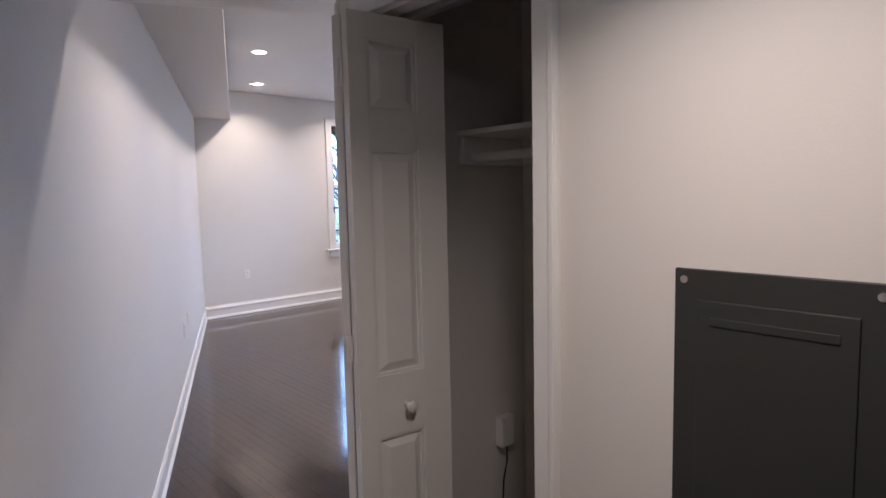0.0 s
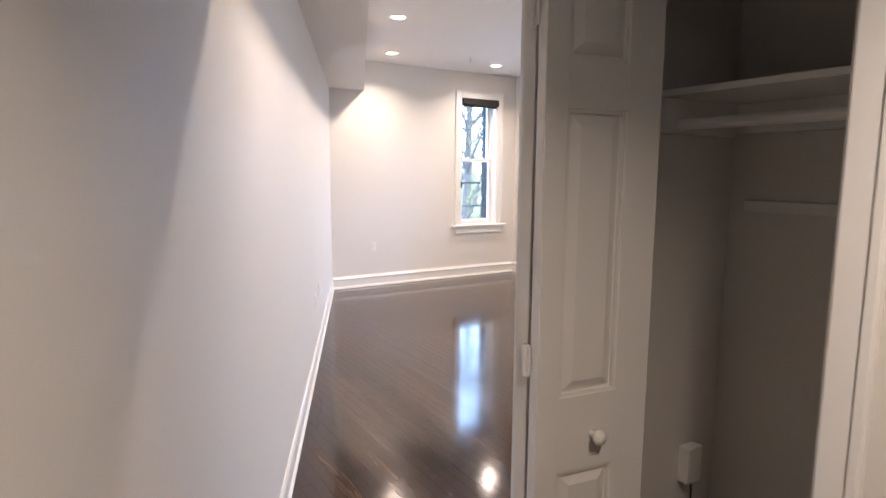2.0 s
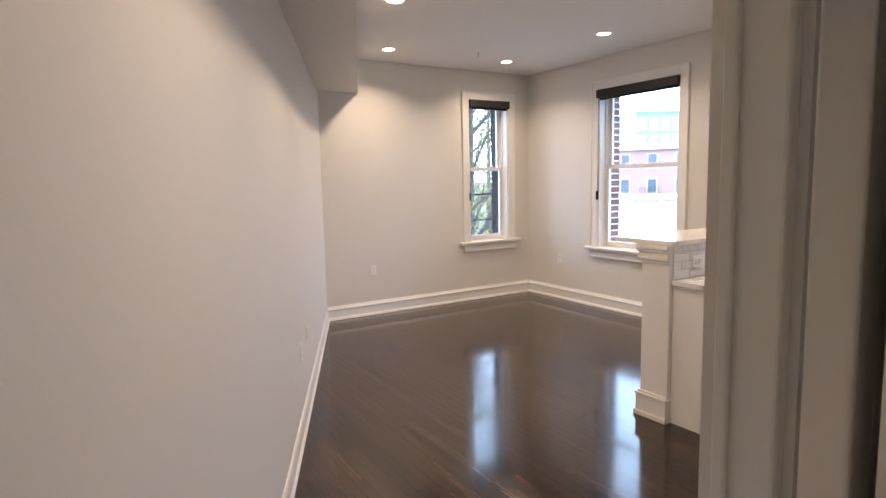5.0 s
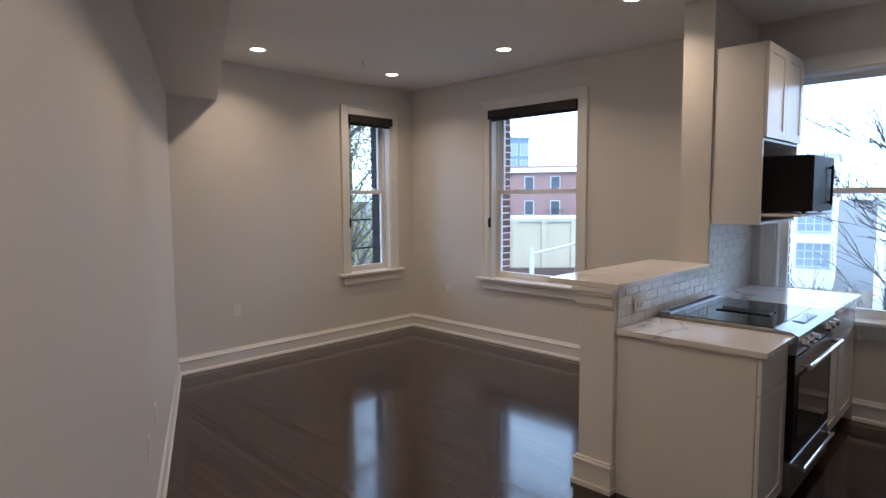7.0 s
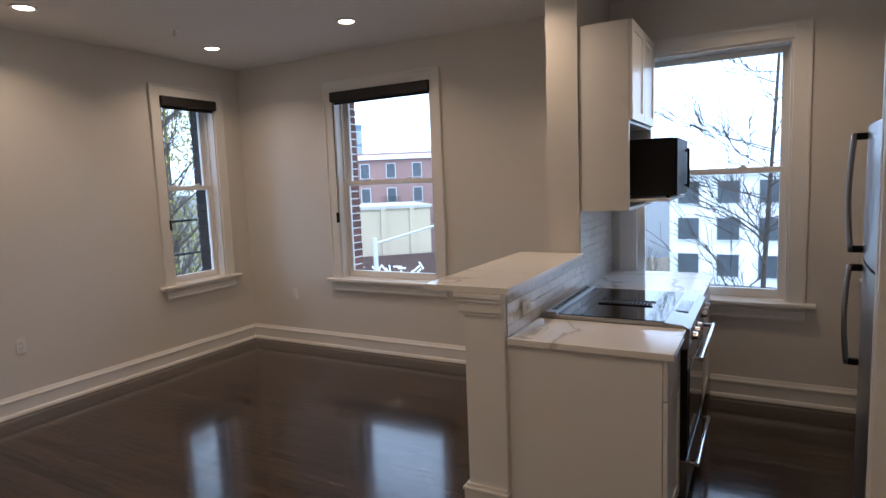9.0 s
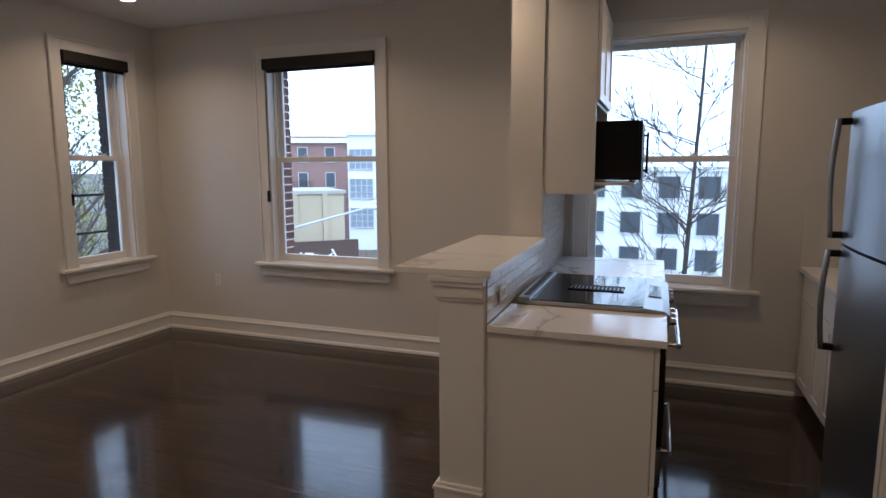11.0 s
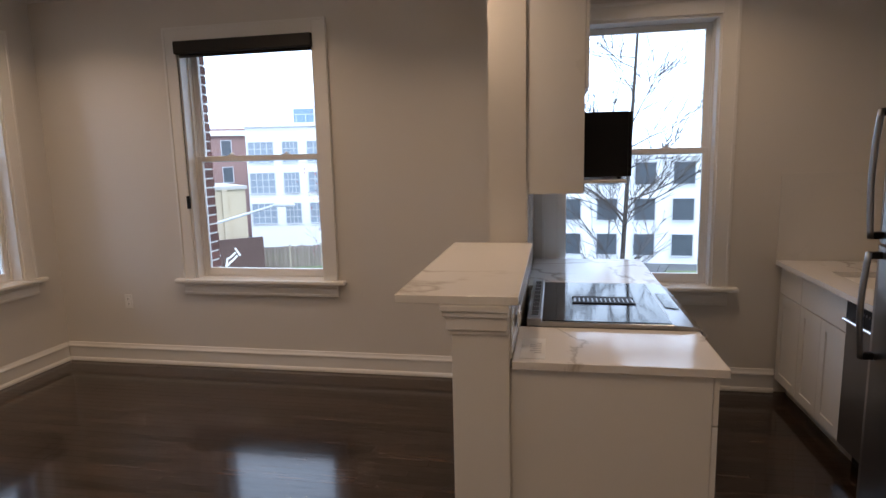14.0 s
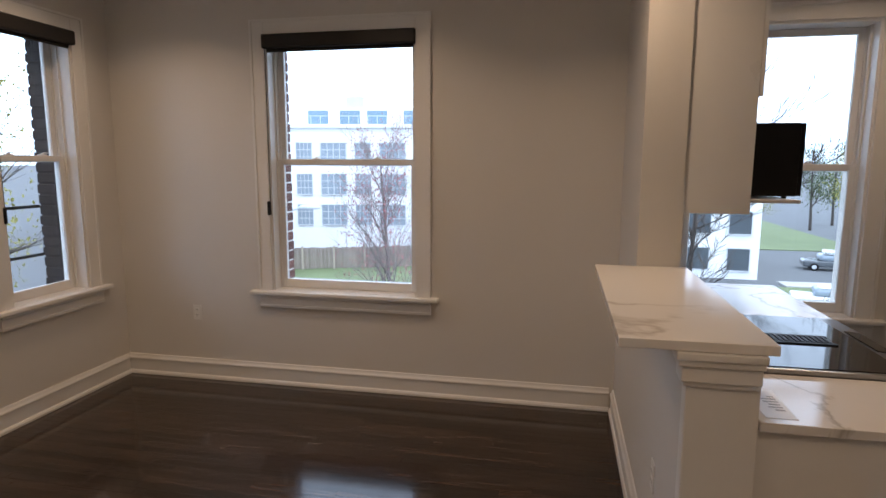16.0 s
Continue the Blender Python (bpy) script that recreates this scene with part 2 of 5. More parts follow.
def extrude_profile(bm, profile, a, b, out):
    """Sweeps a profile of (distance out of the wall, height) from a to b on the floor plan; out: the unit vector away from the wall."""
    a, b, out = Vector((*a, 0)), Vector((*b, 0)), Vector((*out, 0))
    va = [bm.verts.new(a + out * d + Vector((0, 0, z))) for d, z in profile]
    vb = [bm.verts.new(b + out * d + Vector((0, 0, z))) for d, z in profile]
    k = len(profile)
    for i in range(k):
        j = (i + 1) % k
        bm.faces.new((va[i], va[j], vb[j], vb[i]))
    bm.faces.new(va[::-1])
    bm.faces.new(vb)
    bmesh.ops.recalc_face_normals(bm, faces=bm.faces[:])


def finish(bm, name, material, smooth=False):
    me = bpy.data.meshes.new(name)
    bm.to_mesh(me)
    bm.free()
    me.materials.append(material)
    if smooth:
        me.shade_smooth()
    return me


def part(name, bm, material, parent, label="", smooth=False):
    """One mesh object under a thing or under a part; bm is in the parent's own frame."""
    ob = new(name, finish(bm, name, material, smooth))
    ob.parent = parent
    if label:
        ob["label"] = label
    return ob


def thing(name, label, category, m=None, group="", kind=""):
    ob = new(name)
    ob.empty_display_size = 0.1
    ob.matrix_world = m if m is not None else Matrix()
    return tagged(ob, label, category, group, kind)


def structure(name, bm, material, label="", category="", smooth=False):
    ob = new(name, finish(bm, name, material, smooth))
    return tagged(ob, label, category, "", "structure")


def boxes(*items, bevel=0.0):
    bm = bmesh.new()
    for lo, hi in items:
        box(bm, lo, hi, bevel)
    return bm


def wall_mesh(a, b, thick, z0, z1, openings=()):
    """A wall whose inner face runs from a to b on the plan; it lies to the right of that way. Openings: (s0, s1, z0, z1) along it."""
    bm = bmesh.new()
    a, b = Vector(a), Vector(b)
    d = (b - a).normalized()
    n = Vector((d.y, -d.x))
    length = (b - a).length
    ss = sorted({0.0, length, *[o[0] for o in openings], *[o[1] for o in openings]})
    zs = sorted({z0, z1, *[o[2] for o in openings], *[o[3] for o in openings]})

    def solid(i, j):
        if not (0 <= i < len(ss) - 1 and 0 <= j < len(zs) - 1):
            return False
        s, z = (ss[i] + ss[i + 1]) / 2, (zs[j] + zs[j + 1]) / 2
        return not any(o[0] < s < o[1] and o[2] < z < o[3] for o in openings)

    cache = {}

    def v(i, j, k):
        if (i, j, k) not in cache:
            p = a + d * ss[i] + n * (thick * k)
            cache[i, j, k] = bm.verts.new((p.x, p.y, zs[j]))
        return cache[i, j, k]

    for i in range(len(ss) - 1):
        for j in range(len(zs) - 1):
            if not solid(i, j):
                continue
            bm.faces.new((v(i, j, 0), v(i + 1, j, 0), v(i + 1, j + 1, 0), v(i, j + 1, 0)))
            bm.faces.new((v(i, j, 1), v(i, j + 1, 1), v(i + 1, j + 1, 1), v(i + 1, j, 1)))
            if not solid(i - 1, j):
                bm.faces.new((v(i, j, 0), v(i, j + 1, 0), v(i, j + 1, 1), v(i, j, 1)))
            if not solid(i + 1, j):
                bm.faces.new((v(i + 1, j, 0), v(i + 1, j, 1), v(i + 1, j + 1, 1), v(i + 1, j + 1, 0)))
            if not solid(i, j - 1):
                bm.faces.new((v(i, j, 0), v(i, j, 1), v(i + 1, j, 1), v(i + 1, j, 0)))
            if not solid(i, j + 1):
                bm.faces.new((v(i, j + 1, 0), v(i + 1, j + 1, 0), v(i + 1, j + 1, 1), v(i, j + 1, 1)))
    bmesh.ops.recalc_face_normals(bm, faces=bm.faces[:])
    return bm


def leafy(m):
    """Let light through a thin leaf."""
    n, l = m.node_tree.nodes, m.node_tree.links
    b, out = n["Principled BSDF"], n["Material Output"]
    tr, mix = n.new("ShaderNodeBsdfTranslucent"), n.new("ShaderNodeMixShader")
    mix.inputs[0].default_value = 0.5
    l.new(b.inputs["Base Color"].links[0].from_socket, tr.inputs["Color"])
    l.new(b.outputs[0], mix.inputs[1])
    l.new(tr.outputs[0], mix.inputs[2])
    l.new(mix.outputs[0], out.inputs["Surface"])


# ---- the large structure ----
W1, W2 = 7.435, 5.70                  # inner faces of the north and east walls
U0 = Vector((0.3986, 0.9171))         # way along the slanting west wall, and its normal into the room
N0 = Vector((0.9171, -0.3986))
C0 = Vector((2.817, W1))              # its corner with the north wall


def west(s, off=0.0):
    """A plan point s metres from the north-west corner back along the slanting wall, off metres into the room."""
    p = C0 - U0 * s + N0 * off
    return (p.x, p.y)


HALL_X = 1.16         # hall face of the closet wall
HALL_END = 1.70       # its free end
KBACK = 1.35          # kitchen back wall
CL_A, CL_B = 0.905, 1.61   # closet opening
# window openings: along the wall, sill and head heights
WIN1 = (4.745, 5.358, 0.748, 2.511)
WIN2 = (5.108, 6.188, 0.717, 2.507)
WIN3 = (2.385, 3.40, 0.717, 2.460)

north = structure("wall_north", wall_mesh((2.2, W1), (W2 + 0.33, W1), -0.33, -0.2, 2.9, [(WIN1[0] - 2.2, WIN1[1] - 2.2, WIN1[2], WIN1[3])]), PAINT, "plain off-white painted plaster wall with a narrow window", "wall")
east = structure("wall_east", wall_mesh((W2, 1.0), (W2, W1), 0.33, -0.2, 2.9, [(w[0] - 1.0, w[1] - 1.0, w[2], w[3]) for w in (WIN3, WIN2)]), PAINT, "off-white painted plaster wall with two sash windows", "wall")
structure("wall_west", wall_mesh(west(-0.15), west(10.5), 0.2, -0.2, 2.9), PAINT, "long smooth off-white painted wall running at a slant", "wall")
structure("wall_closet", wall_mesh((HALL_X, HALL_END), (HALL_X, -2.0), -0.12, -0.2, 2.9, [(HALL_END - CL_B, HALL_END - CL_A, 0, 2.04)]), PAINT, "off-white painted hall wall with a closet opening", "wall")
structure("wall_hall_end", wall_mesh((HALL_X + 0.12, 1.70), (3.14, 1.70), 0.10, -0.2, 2.9), PAINT, "off-white painted wall between closet and kitchen", "wall")
structure("wall_kitchen_back", wall_mesh((3.14, KBACK), (W2, KBACK), 0.15, -0.2, 2.9), PAINT, "off-white painted kitchen wall behind the sink", "wall")
structure("wall_kitchen_side", wall_mesh((3.14, 1.70), (3.14, KBACK - 0.15), -0.10, -0.2, 2.9), PAINT, "off-white painted short wall beside the refrigerator", "wall")
structure("wall_hall_back", wall_mesh((-1.5, -1.95), (1.8, -1.95), 0.15, -0.2, 2.9), PAINT, "off-white painted wall closing the hall", "wall")
bm = wall_mesh((1.95, 1.65), (1.95, 0.66), -0.1, -0.2, 2.9)
structure("wall_closet_back", bm, PAINT, "off-white closet back wall in deep shade", "wall")
structure("wall_closet_side", boxes(((1.28, 0.66, 0), (1.95, 0.76, 2.9))), PAINT, "off-white closet side wall in deep shade", "wall")
structure("wall_stub", boxes(((4.822, 3.567, 0), (W2, 3.767, CEIL))), PAINT, "off-white painted end of a partition wall above the bar", "wall")
structure("ceiling_main", boxes(((-2.5, -2.2, CEIL), (W2 + 0.33, W1 + 0.33, CEIL + 0.15))), CEILING_PAINT, "flat white painted ceiling with recessed lights", "ceiling")

# lowered hall ceiling, ending square to the slanting wall, and the soffit that goes on along that wall
hs = 5.70
bm = bmesh.new()
foot = [west(hs, -0.02), west(hs, 0.70), (HALL_X + 0.06, 1.70), (HALL_X + 0.06, -2.1), (-2.2, -2.1)]
lo = [bm.verts.new((x, y, HALL_LOW)) for x, y in foot]
hi = [bm.verts.new((x, y, CEIL + 0.02)) for x, y in foot]
bm.faces.new(lo)
bm.faces.new(hi[::-1])
for i in range(len(foot)):
    j = (i + 1) % len(foot)
    bm.faces.new((lo[j], lo[i], hi[i], hi[j]))
bmesh.ops.recalc_face_normals(bm, faces=bm.faces[:])
structure("ceiling_hall", bm, CEILING_PAINT, "lowered white painted hall ceiling with a square edge", "ceiling")
bm = bmesh.new()
foot = [(C0.x - 0.02, W1 + 0.01), west(hs, -0.02), west(hs, 0.422), (C0.x + 0.422 / N0.x, W1 + 0.01)]
lo = [bm.verts.new((x, y, LOW)) for x, y in foot]
hi = [bm.verts.new((x, y, CEIL + 0.02)) for x, y in foot]
bm.faces.new(lo)
bm.faces.new(hi[::-1])
for i in range(4):
    j = (i + 1) % 4
    bm.faces.new((lo[j], lo[i], hi[i], hi[j]))
bmesh.ops.recalc_face_normals(bm, faces=bm.faces[:])
structure("soffit", bm, PAINT, "boxed painted soffit along the ceiling edge", "soffit")

# baseboards: tall flat board, small cap moulding and a shoe at the floor
BASE = [(0, 0), (0.028, 0), (0.028, 0.012), (0.022, 0.026), (0.016, 0.030), (0.016, 0.112), (0.022, 0.117), (0.022, 0.127), (0.014, 0.139), (0.008, 0.157), (0, 0.157)]
LOWBASE = [(0, 0), (0.024, 0), (0.024, 0.014), (0.016, 0.026), (0.013, 0.030), (0.013, 0.105), (0.009, 0.118), (0.004, 0.130), (0, 0.130)]


def baseboard(a, b, out, profile=BASE, label="white moulded wooden baseboard with shoe strip"):
    bm = bmesh.new()
    extrude_profile(bm, profile, a, b, out)
    return structure("baseboard", bm, TRIM, label, "baseboard")


baseboard((C0.x, W1), (W2 - 0.028, W1), (0, -1))
baseboard((W2, W1), (W2, 3.795), (-1, 0))
baseboard((W2, 2.86), (W2, 1.97), (-1, 0))
baseboard(west(0.03), west(10.2), tuple(N0), LOWBASE, "white wooden baseboard along the slanting wall")
baseboard((HALL_X, HALL_END), (HALL_X, CL_B + 0.06), (-1, 0), LOWBASE)
baseboard((HALL_X, CL_A - 0.06), (HALL_X, 0.24), (-1, 0), LOWBASE)
baseboard((W2 - 0.03, 3.767), (3.615, 3.767), (0, 1))


# ---- windows ----
def window(name, label, m, width, z0, z1, shade=True, chain=True):
    """A double-hung sash window. Local frame: x along the wall, y outwards, the opening from x = 0 to width."""
    w = thing(name, label, "window", m, kind="structure")
    cas = 0.10
    bm = bmesh.new()
    box(bm, (-cas, -0.018, z0), (0.002, 0.004, z1 + cas), 0.003)
    box(bm, (width - 0.002, -0.018, z0), (width + cas, 0.004, z1 + cas), 0.003)
    box(bm, (0.002, -0.018, z1 - 0.002), (width - 0.002, 0.004, z1 + cas), 0.003)
    box(bm, (-cas, -0.026, z0), (-cas + 0.018, -0.017, z1 + cas), 0.002)
    box(bm, (width + cas - 0.018, -0.026, z0), (width + cas, -0.017, z1 + cas), 0.002)
    box(bm, (-cas + 0.018, -0.026, z1 + cas - 0.018), (width + cas - 0.018, -0.017, z1 + cas), 0.002)
    part("casing", bm, TRIM, w)
    bm = bmesh.new()
    box(bm, (-cas - 0.06, -0.065, z0 - 0.03), (width + cas + 0.06, 0.0, z0), 0.008)
    box(bm, (0.001, -0.004, z0 - 0.028), (width - 0.001, 0.16, z0 + 0.002))
    part("window_sill", bm, TRIM, w)
    bm = bmesh.new()
    box(bm, (-cas, -0.022, z0 - 0.125), (width + cas, 0.003, z0 - 0.03), 0.003)
    box(bm, (-cas, -0.034, z0 - 0.056), (width + cas, -0.02, z0 - 0.031), 0.006)
    box(bm, (-cas, -0.028, z0 - 0.125), (width + cas, -0.021, z0 - 0.105), 0.003)
    part("apron", bm, TRIM, w)
    # jamb liner
    bm = bmesh.new()
    box(bm, (0.0, 0.0, z0), (0.018, 0.19, z1))
    box(bm, (width - 0.018, 0.0, z0), (width, 0.19, z1))
    box(bm, (0.018, 0.0, z1 - 0.018), (width - 0.018, 0.19, z1))
    for x in (0.018, width - 0.030):
        box(bm, (x, 0.085, z0), (x + 0.012, 0.095, z1 - 0.018))
        box(bm, (x, 0.135, z0), (x + 0.012, 0.145, z1 - 0.018))
    part("window_frame", bm, TRIM, w)
    mid = z0 + (z1 - z0) * 0.516
    for tag, y, a, b in (("lower_sash", 0.098, z0 + 0.003, mid + 0.022), ("upper_sash", 0.148, mid - 0.022, z1 - 0.02)):
        st, top, bot = 0.042, 0.04, (0.062 if tag == "lower_sash" else 0.04)
        x0, x1 = 0.022, width - 0.022
        bm = bmesh.new()
        box(bm, (x0, y, a), (x0 + st, y + 0.034, b), 0.004)
        box(bm, (x1 - st, y, a), (x1, y + 0.034, b), 0.004)
        box(bm, (x0 + st - 0.002, y + 0.001, a), (x1 - st + 0.002, y + 0.033, a + bot), 0.004)
        box(bm, (x0 + st - 0.002, y + 0.001, b - top), (x1 - st + 0.002, y + 0.033, b), 0.004)
        sash = part(tag, bm, TRIM, w)
        pane = part("pane", boxes(((x0 + st - 0.004, y + 0.015, a + bot - 0.004), (x1 - st + 0.004, y + 0.019, b - top + 0.004))), GLASS, sash, "clear glass pane")
        pane.visible_shadow = False
        if tag == "lower_sash":
            for fx in (0.28, 0.72):
                lx = x0 + (x1 - x0) * fx
                bm = bmesh.new()
                box(bm, (lx - 0.028, y + 0.004, b), (lx + 0.028, y + 0.03, b + 0.008), 0.002)
                rod(bm, (lx, y + 0.017, b + 0.008), (lx, y + 0.017, b + 0.016), 0.010)
                box(bm, (lx - 0.006, y + 0.0, b + 0.014), (lx + 0.03, y + 0.012, b + 0.02), 0.002)
                part("sash_lock", bm, TRIM, w, "white metal sash lock")
    if shade:
        s = thing("roller_shade", "rolled-up dark brown roller shade in the window head", "window shade", m, "roller shades")
        bm = bmesh.new()
        prof = [(-0.045, z1 - 0.095), (-0.052, z1 - 0.085), (-0.052, z1 - 0.012), (-0.045, z1 - 0.004), (0.04, z1 - 0.004), (0.04, z1 - 0.095)]
        a = [bm.verts.new((0.004, y, z)) for y, z in prof]
        b = [bm.verts.new((width - 0.004, y, z)) for y, z in prof]
        for i in range(6):
            j = (i + 1) % 6
            bm.faces.new((a[i], a[j], b[j], b[i]))
        bm.faces.new(a[::-1])
        bm.faces.new(b)
        bmesh.ops.recalc_face_normals(bm, faces=bm.faces[:])
        part("cassette", bm, SHADE, s)
        bm = bmesh.new()
        rod(bm, (0.02, 0.0, z1 - 0.105), (width - 0.02, 0.0, z1 - 0.105), 0.012)
        part("hem_bar", bm, SHADE, s)
        if chain:
            bm = bmesh.new()
            for y in (-0.012, 0.006):
                rod(bm, (0.008, y, z1 - 0.1), (0.008, y, 1.32), 0.0022, seg=6)
            part("pull_cord", bm, SHADE, s)
            bm = bmesh.new()
            box(bm, (-0.012, -0.03, 1.265), (0.006, 0.012, 1.365), 0.006)
            part("cord_tensioner", bm, BLACK, s, "black plastic cord tensioner")
    return w


window("window_1", "narrow white double-hung sash window", pose(WIN1[0], W1, 0), WIN1[1] - WIN1[0], WIN1[2], WIN1[3])
EASTWARD = Matrix(((0, 1, 0, W2), (-1, 0, 0, 0), (0, 0, 1, 0), (0, 0, 0, 1)))
window("window_2", "white double-hung sash window over a moulded sill", Matrix.Translation((0, WIN2[1], 0)) @ EASTWARD, WIN2[1] - WIN2[0], WIN2[2], WIN2[3])
window("window_3", "tall white double-hung kitchen window with no shade", Matrix.Translation((0, WIN3[1], 0)) @ EASTWARD, WIN3[1] - WIN3[0], WIN3[2], WIN3[3], shade=False)


# ---- recessed lights, sprinkler ----
def downlight(x, y, z):
    d = thing("recessed_light", "lit round recessed ceiling light with white trim", "ceiling light", pose(x, y, z), "recessed ceiling lights")
    bm = bmesh.new()
    lathe(bm, Matrix(), [(0.056, 0.003), (0.084, 0.001), (0.088, -0.003), (0.082, -0.007), (0.064, -0.007), (0.057, -0.003)], 32)
    part("trim_ring", bm, TRIM, d, smooth=False)
    bm = bmesh.new()
    lathe(bm, Matrix(), [(0.058, -0.002), (0.058, -0.0045), (0.03, -0.006)], 32)
    part("lens", bm, LENS, d, "glowing warm lens")


for x, y in LAMPS:
    downlight(x, y, CEIL)
for x, y in HALL_LAMPS:
    downlight(x, y, HALL_LOW)
sp = thing("fire_sprinkler", "small pendent fire sprinkler in the ceiling", "sprinkler", pose(4.267, 6.525, CEIL))
bm = bmesh.new()
lathe(bm, Matrix(), [(0.032, 0.002), (0.032, -0.004), (0.012, -0.008)], 20)
part("escutcheon", bm, TRIM, sp)
bm = bmesh.new()
rod(bm, (0, 0, -0.006), (0, 0, -0.03), 0.009)
rod(bm, (0.011, 0, -0.028), (0.004, 0, -0.052), 0.0025, seg=6)
rod(bm, (-0.011, 0, -0.028), (-0.004, 0, -0.052), 0.0025, seg=6)
rod(bm, (0, 0, -0.052), (0, 0, -0.055), 0.016)
part("head", bm, CHROME, sp)


# ---- breakfast bar and partition ----
pony = structure("wall_pony", boxes(((3.585, 3.567, 0), (4.822, 3.767, 1.106))), PAINT, "off-white painted low wall carrying the breakfast bar", "wall")
post = thing("bar_post", "white painted square end post with crown and plinth", "post", pose(3.585, 3.672, 0))
part("shaft", boxes(((-0.025, -0.106, 0.0), (0.03, 0.098, 1.106)), bevel=0.004), TRIM, post)
bm = bmesh.new()
for z0, z1, o in ((0.996, 1.012, 0.010), (1.012, 1.062, 0.018), (1.062, 1.082, 0.028), (1.082, 1.106, 0.036)):
    box(bm, (-0.025 - o, -0.096 - o * 0.4, z0), (0.04, 0.098 + o, z1), 0.004)
part("crown", bm, TRIM, post)
bm = bmesh.new()
for z0, z1, o in ((0.0, 0.03, 0.030), (0.03, 0.135, 0.020), (0.135, 0.150, 0.026), (0.150, 0.165, 0.012)):
    box(bm, (-0.025 - o, -0.098 - o * 0.5, z0), (0.04, 0.098 + o, z1), 0.003)
part("plinth", bm, TRIM, post)
bm = bmesh.new()
box(bm, (3.536, 3.532, 1.107), (4.818, 3.967, 1.137), 0.003)
tagged(new("bar_countertop", finish(bm, "bar_countertop", BAR_QUARTZ)), "polished white quartz bar top with faint veins", "countertop")

# ---- peninsula counters ----
for x0, x1 in ((3.569, 4.008), (4.816, 5.698)):
    bm = bmesh.new()
    box(bm, (x0, 2.842, 0.868), (x1, 3.558, 0.898), 0.003)
    tagged(new("countertop", finish(bm, "countertop", QUARTZ)), "polished white quartz countertop with grey veins", "countertop", "peninsula countertops")


def shaker_front(bm, x0, x1, z0, z1, y, t=0.019, rail=0.057):
    """A shaker door front: frame and recessed flat panel; its face lies at y, the back at y + t."""
    box(bm, (x0, y, z0), (x0 + rail, y + t, z1), 0.0015)
    box(bm, (x1 - rail, y, z0), (x1, y + t, z1), 0.0015)
    box(bm, (x0 + rail, y + 0.0004, z0), (x1 - rail, y + t, z0 + rail), 0.0015)
    box(bm, (x0 + rail, y + 0.0004, z1 - rail), (x1 - rail, y + t, z1), 0.0015)
    box(bm, (x0 + rail - 0.004, y + 0.008, z0 + rail - 0.004), (x1 - rail + 0.004, y + t - 0.002, z1 - rail + 0.004))


def base_unit(label, m, width, depth, fronts, group="base cabinets"):
    """A base cabinet 0.88 high. Local: x along its front, y from the face (0) to the back."""
    c = thing("base_cabinet", label, "cabinet", m, group)
    bm = bmesh.new()
    box(bm, (0, 0.021, 0.10), (width, depth, 0.867), 0.001)
    box(bm, (0.002, 0.075, 0.0), (width - 0.002, depth, 0.10))
    part("body", bm, CABINET, c)
    for kind, x0, x1, z0, z1 in fronts:
        bm = bmesh.new()
        if kind == "drawer":
            box(bm, (x0, 0, z0), (x1, 0.019, z1), 0.002)
        else:
            shaker_front(bm, x0, x1, z0, z1, 0.0)
        part(kind, bm, CABINET, c)
    return c


base_unit("white base cabinet at the end of the peninsula", pose(3.592, 2.868, 0), 0.414, 0.698, [("drawer", 0.003, 0.411, 0.69, 0.860), ("door", 0.003, 0.411, 0.105, 0.684)])
base_unit("white base cabinet between range and window wall", pose(4.818, 2.868, 0), 0.86, 0.698, [("drawer", 0.003, 0.857, 0.69, 0.860), ("door", 0.003, 0.429, 0.105, 0.684), ("door", 0.431, 0.857, 0.105, 0.684)])

# ---- range ----
rg = thing("range", "stainless electric range with black glass cooktop and downdraft vent", "stove", pose(4.012, 2.838, 0))
RW = 0.80
part("body", boxes(((0.004, 0.05, 0.04), (RW - 0.004, 0.68, 0.895))), GREY_METAL, rg)
bm = bmesh.new()
box(bm, (0, 0.085, 0.897), (RW, 0.690, 0.918), 0.004)
part("cooktop_rim", bm, STEEL, rg)
part("cooktop", boxes(((0.018, 0.105, 0.917), (RW - 0.018, 0.625, 0.9215))), BLACK_GLASS, rg, "black glass cooktop")
vent = part("downdraft_vent", boxes(((0.325, 0.215, 0.9215), (0.44, 0.485, 0.9235)), bevel=0.0008), STEEL, rg, "black slotted downdraft grille")
part("bezel", boxes(((0.318, 0.208, 0.9214), (0.338, 0.492, 0.927)), ((0.427, 0.208, 0.9214), (0.446, 0.492, 0.927))), BLACK, vent)
for i in range(13):
    part("slat", boxes(((0.338, 0.222 + i * 0.02, 0.9235), (0.427, 0.234 + i * 0.02, 0.929)), bevel=0.001), BLACK, vent)
bm = bmesh.new()
box(bm, (0.0, 0.628, 0.917), (RW, 0.688, 0.932), 0.003)
back = part("rear_trim", bm, STEEL, rg)
for i in range(9):
    part("slot", boxes(((0.06 + i * 0.078, 0.643, 0.932), (0.123 + i * 0.078, 0.672, 0.9332))), DARK_SLOT, back)
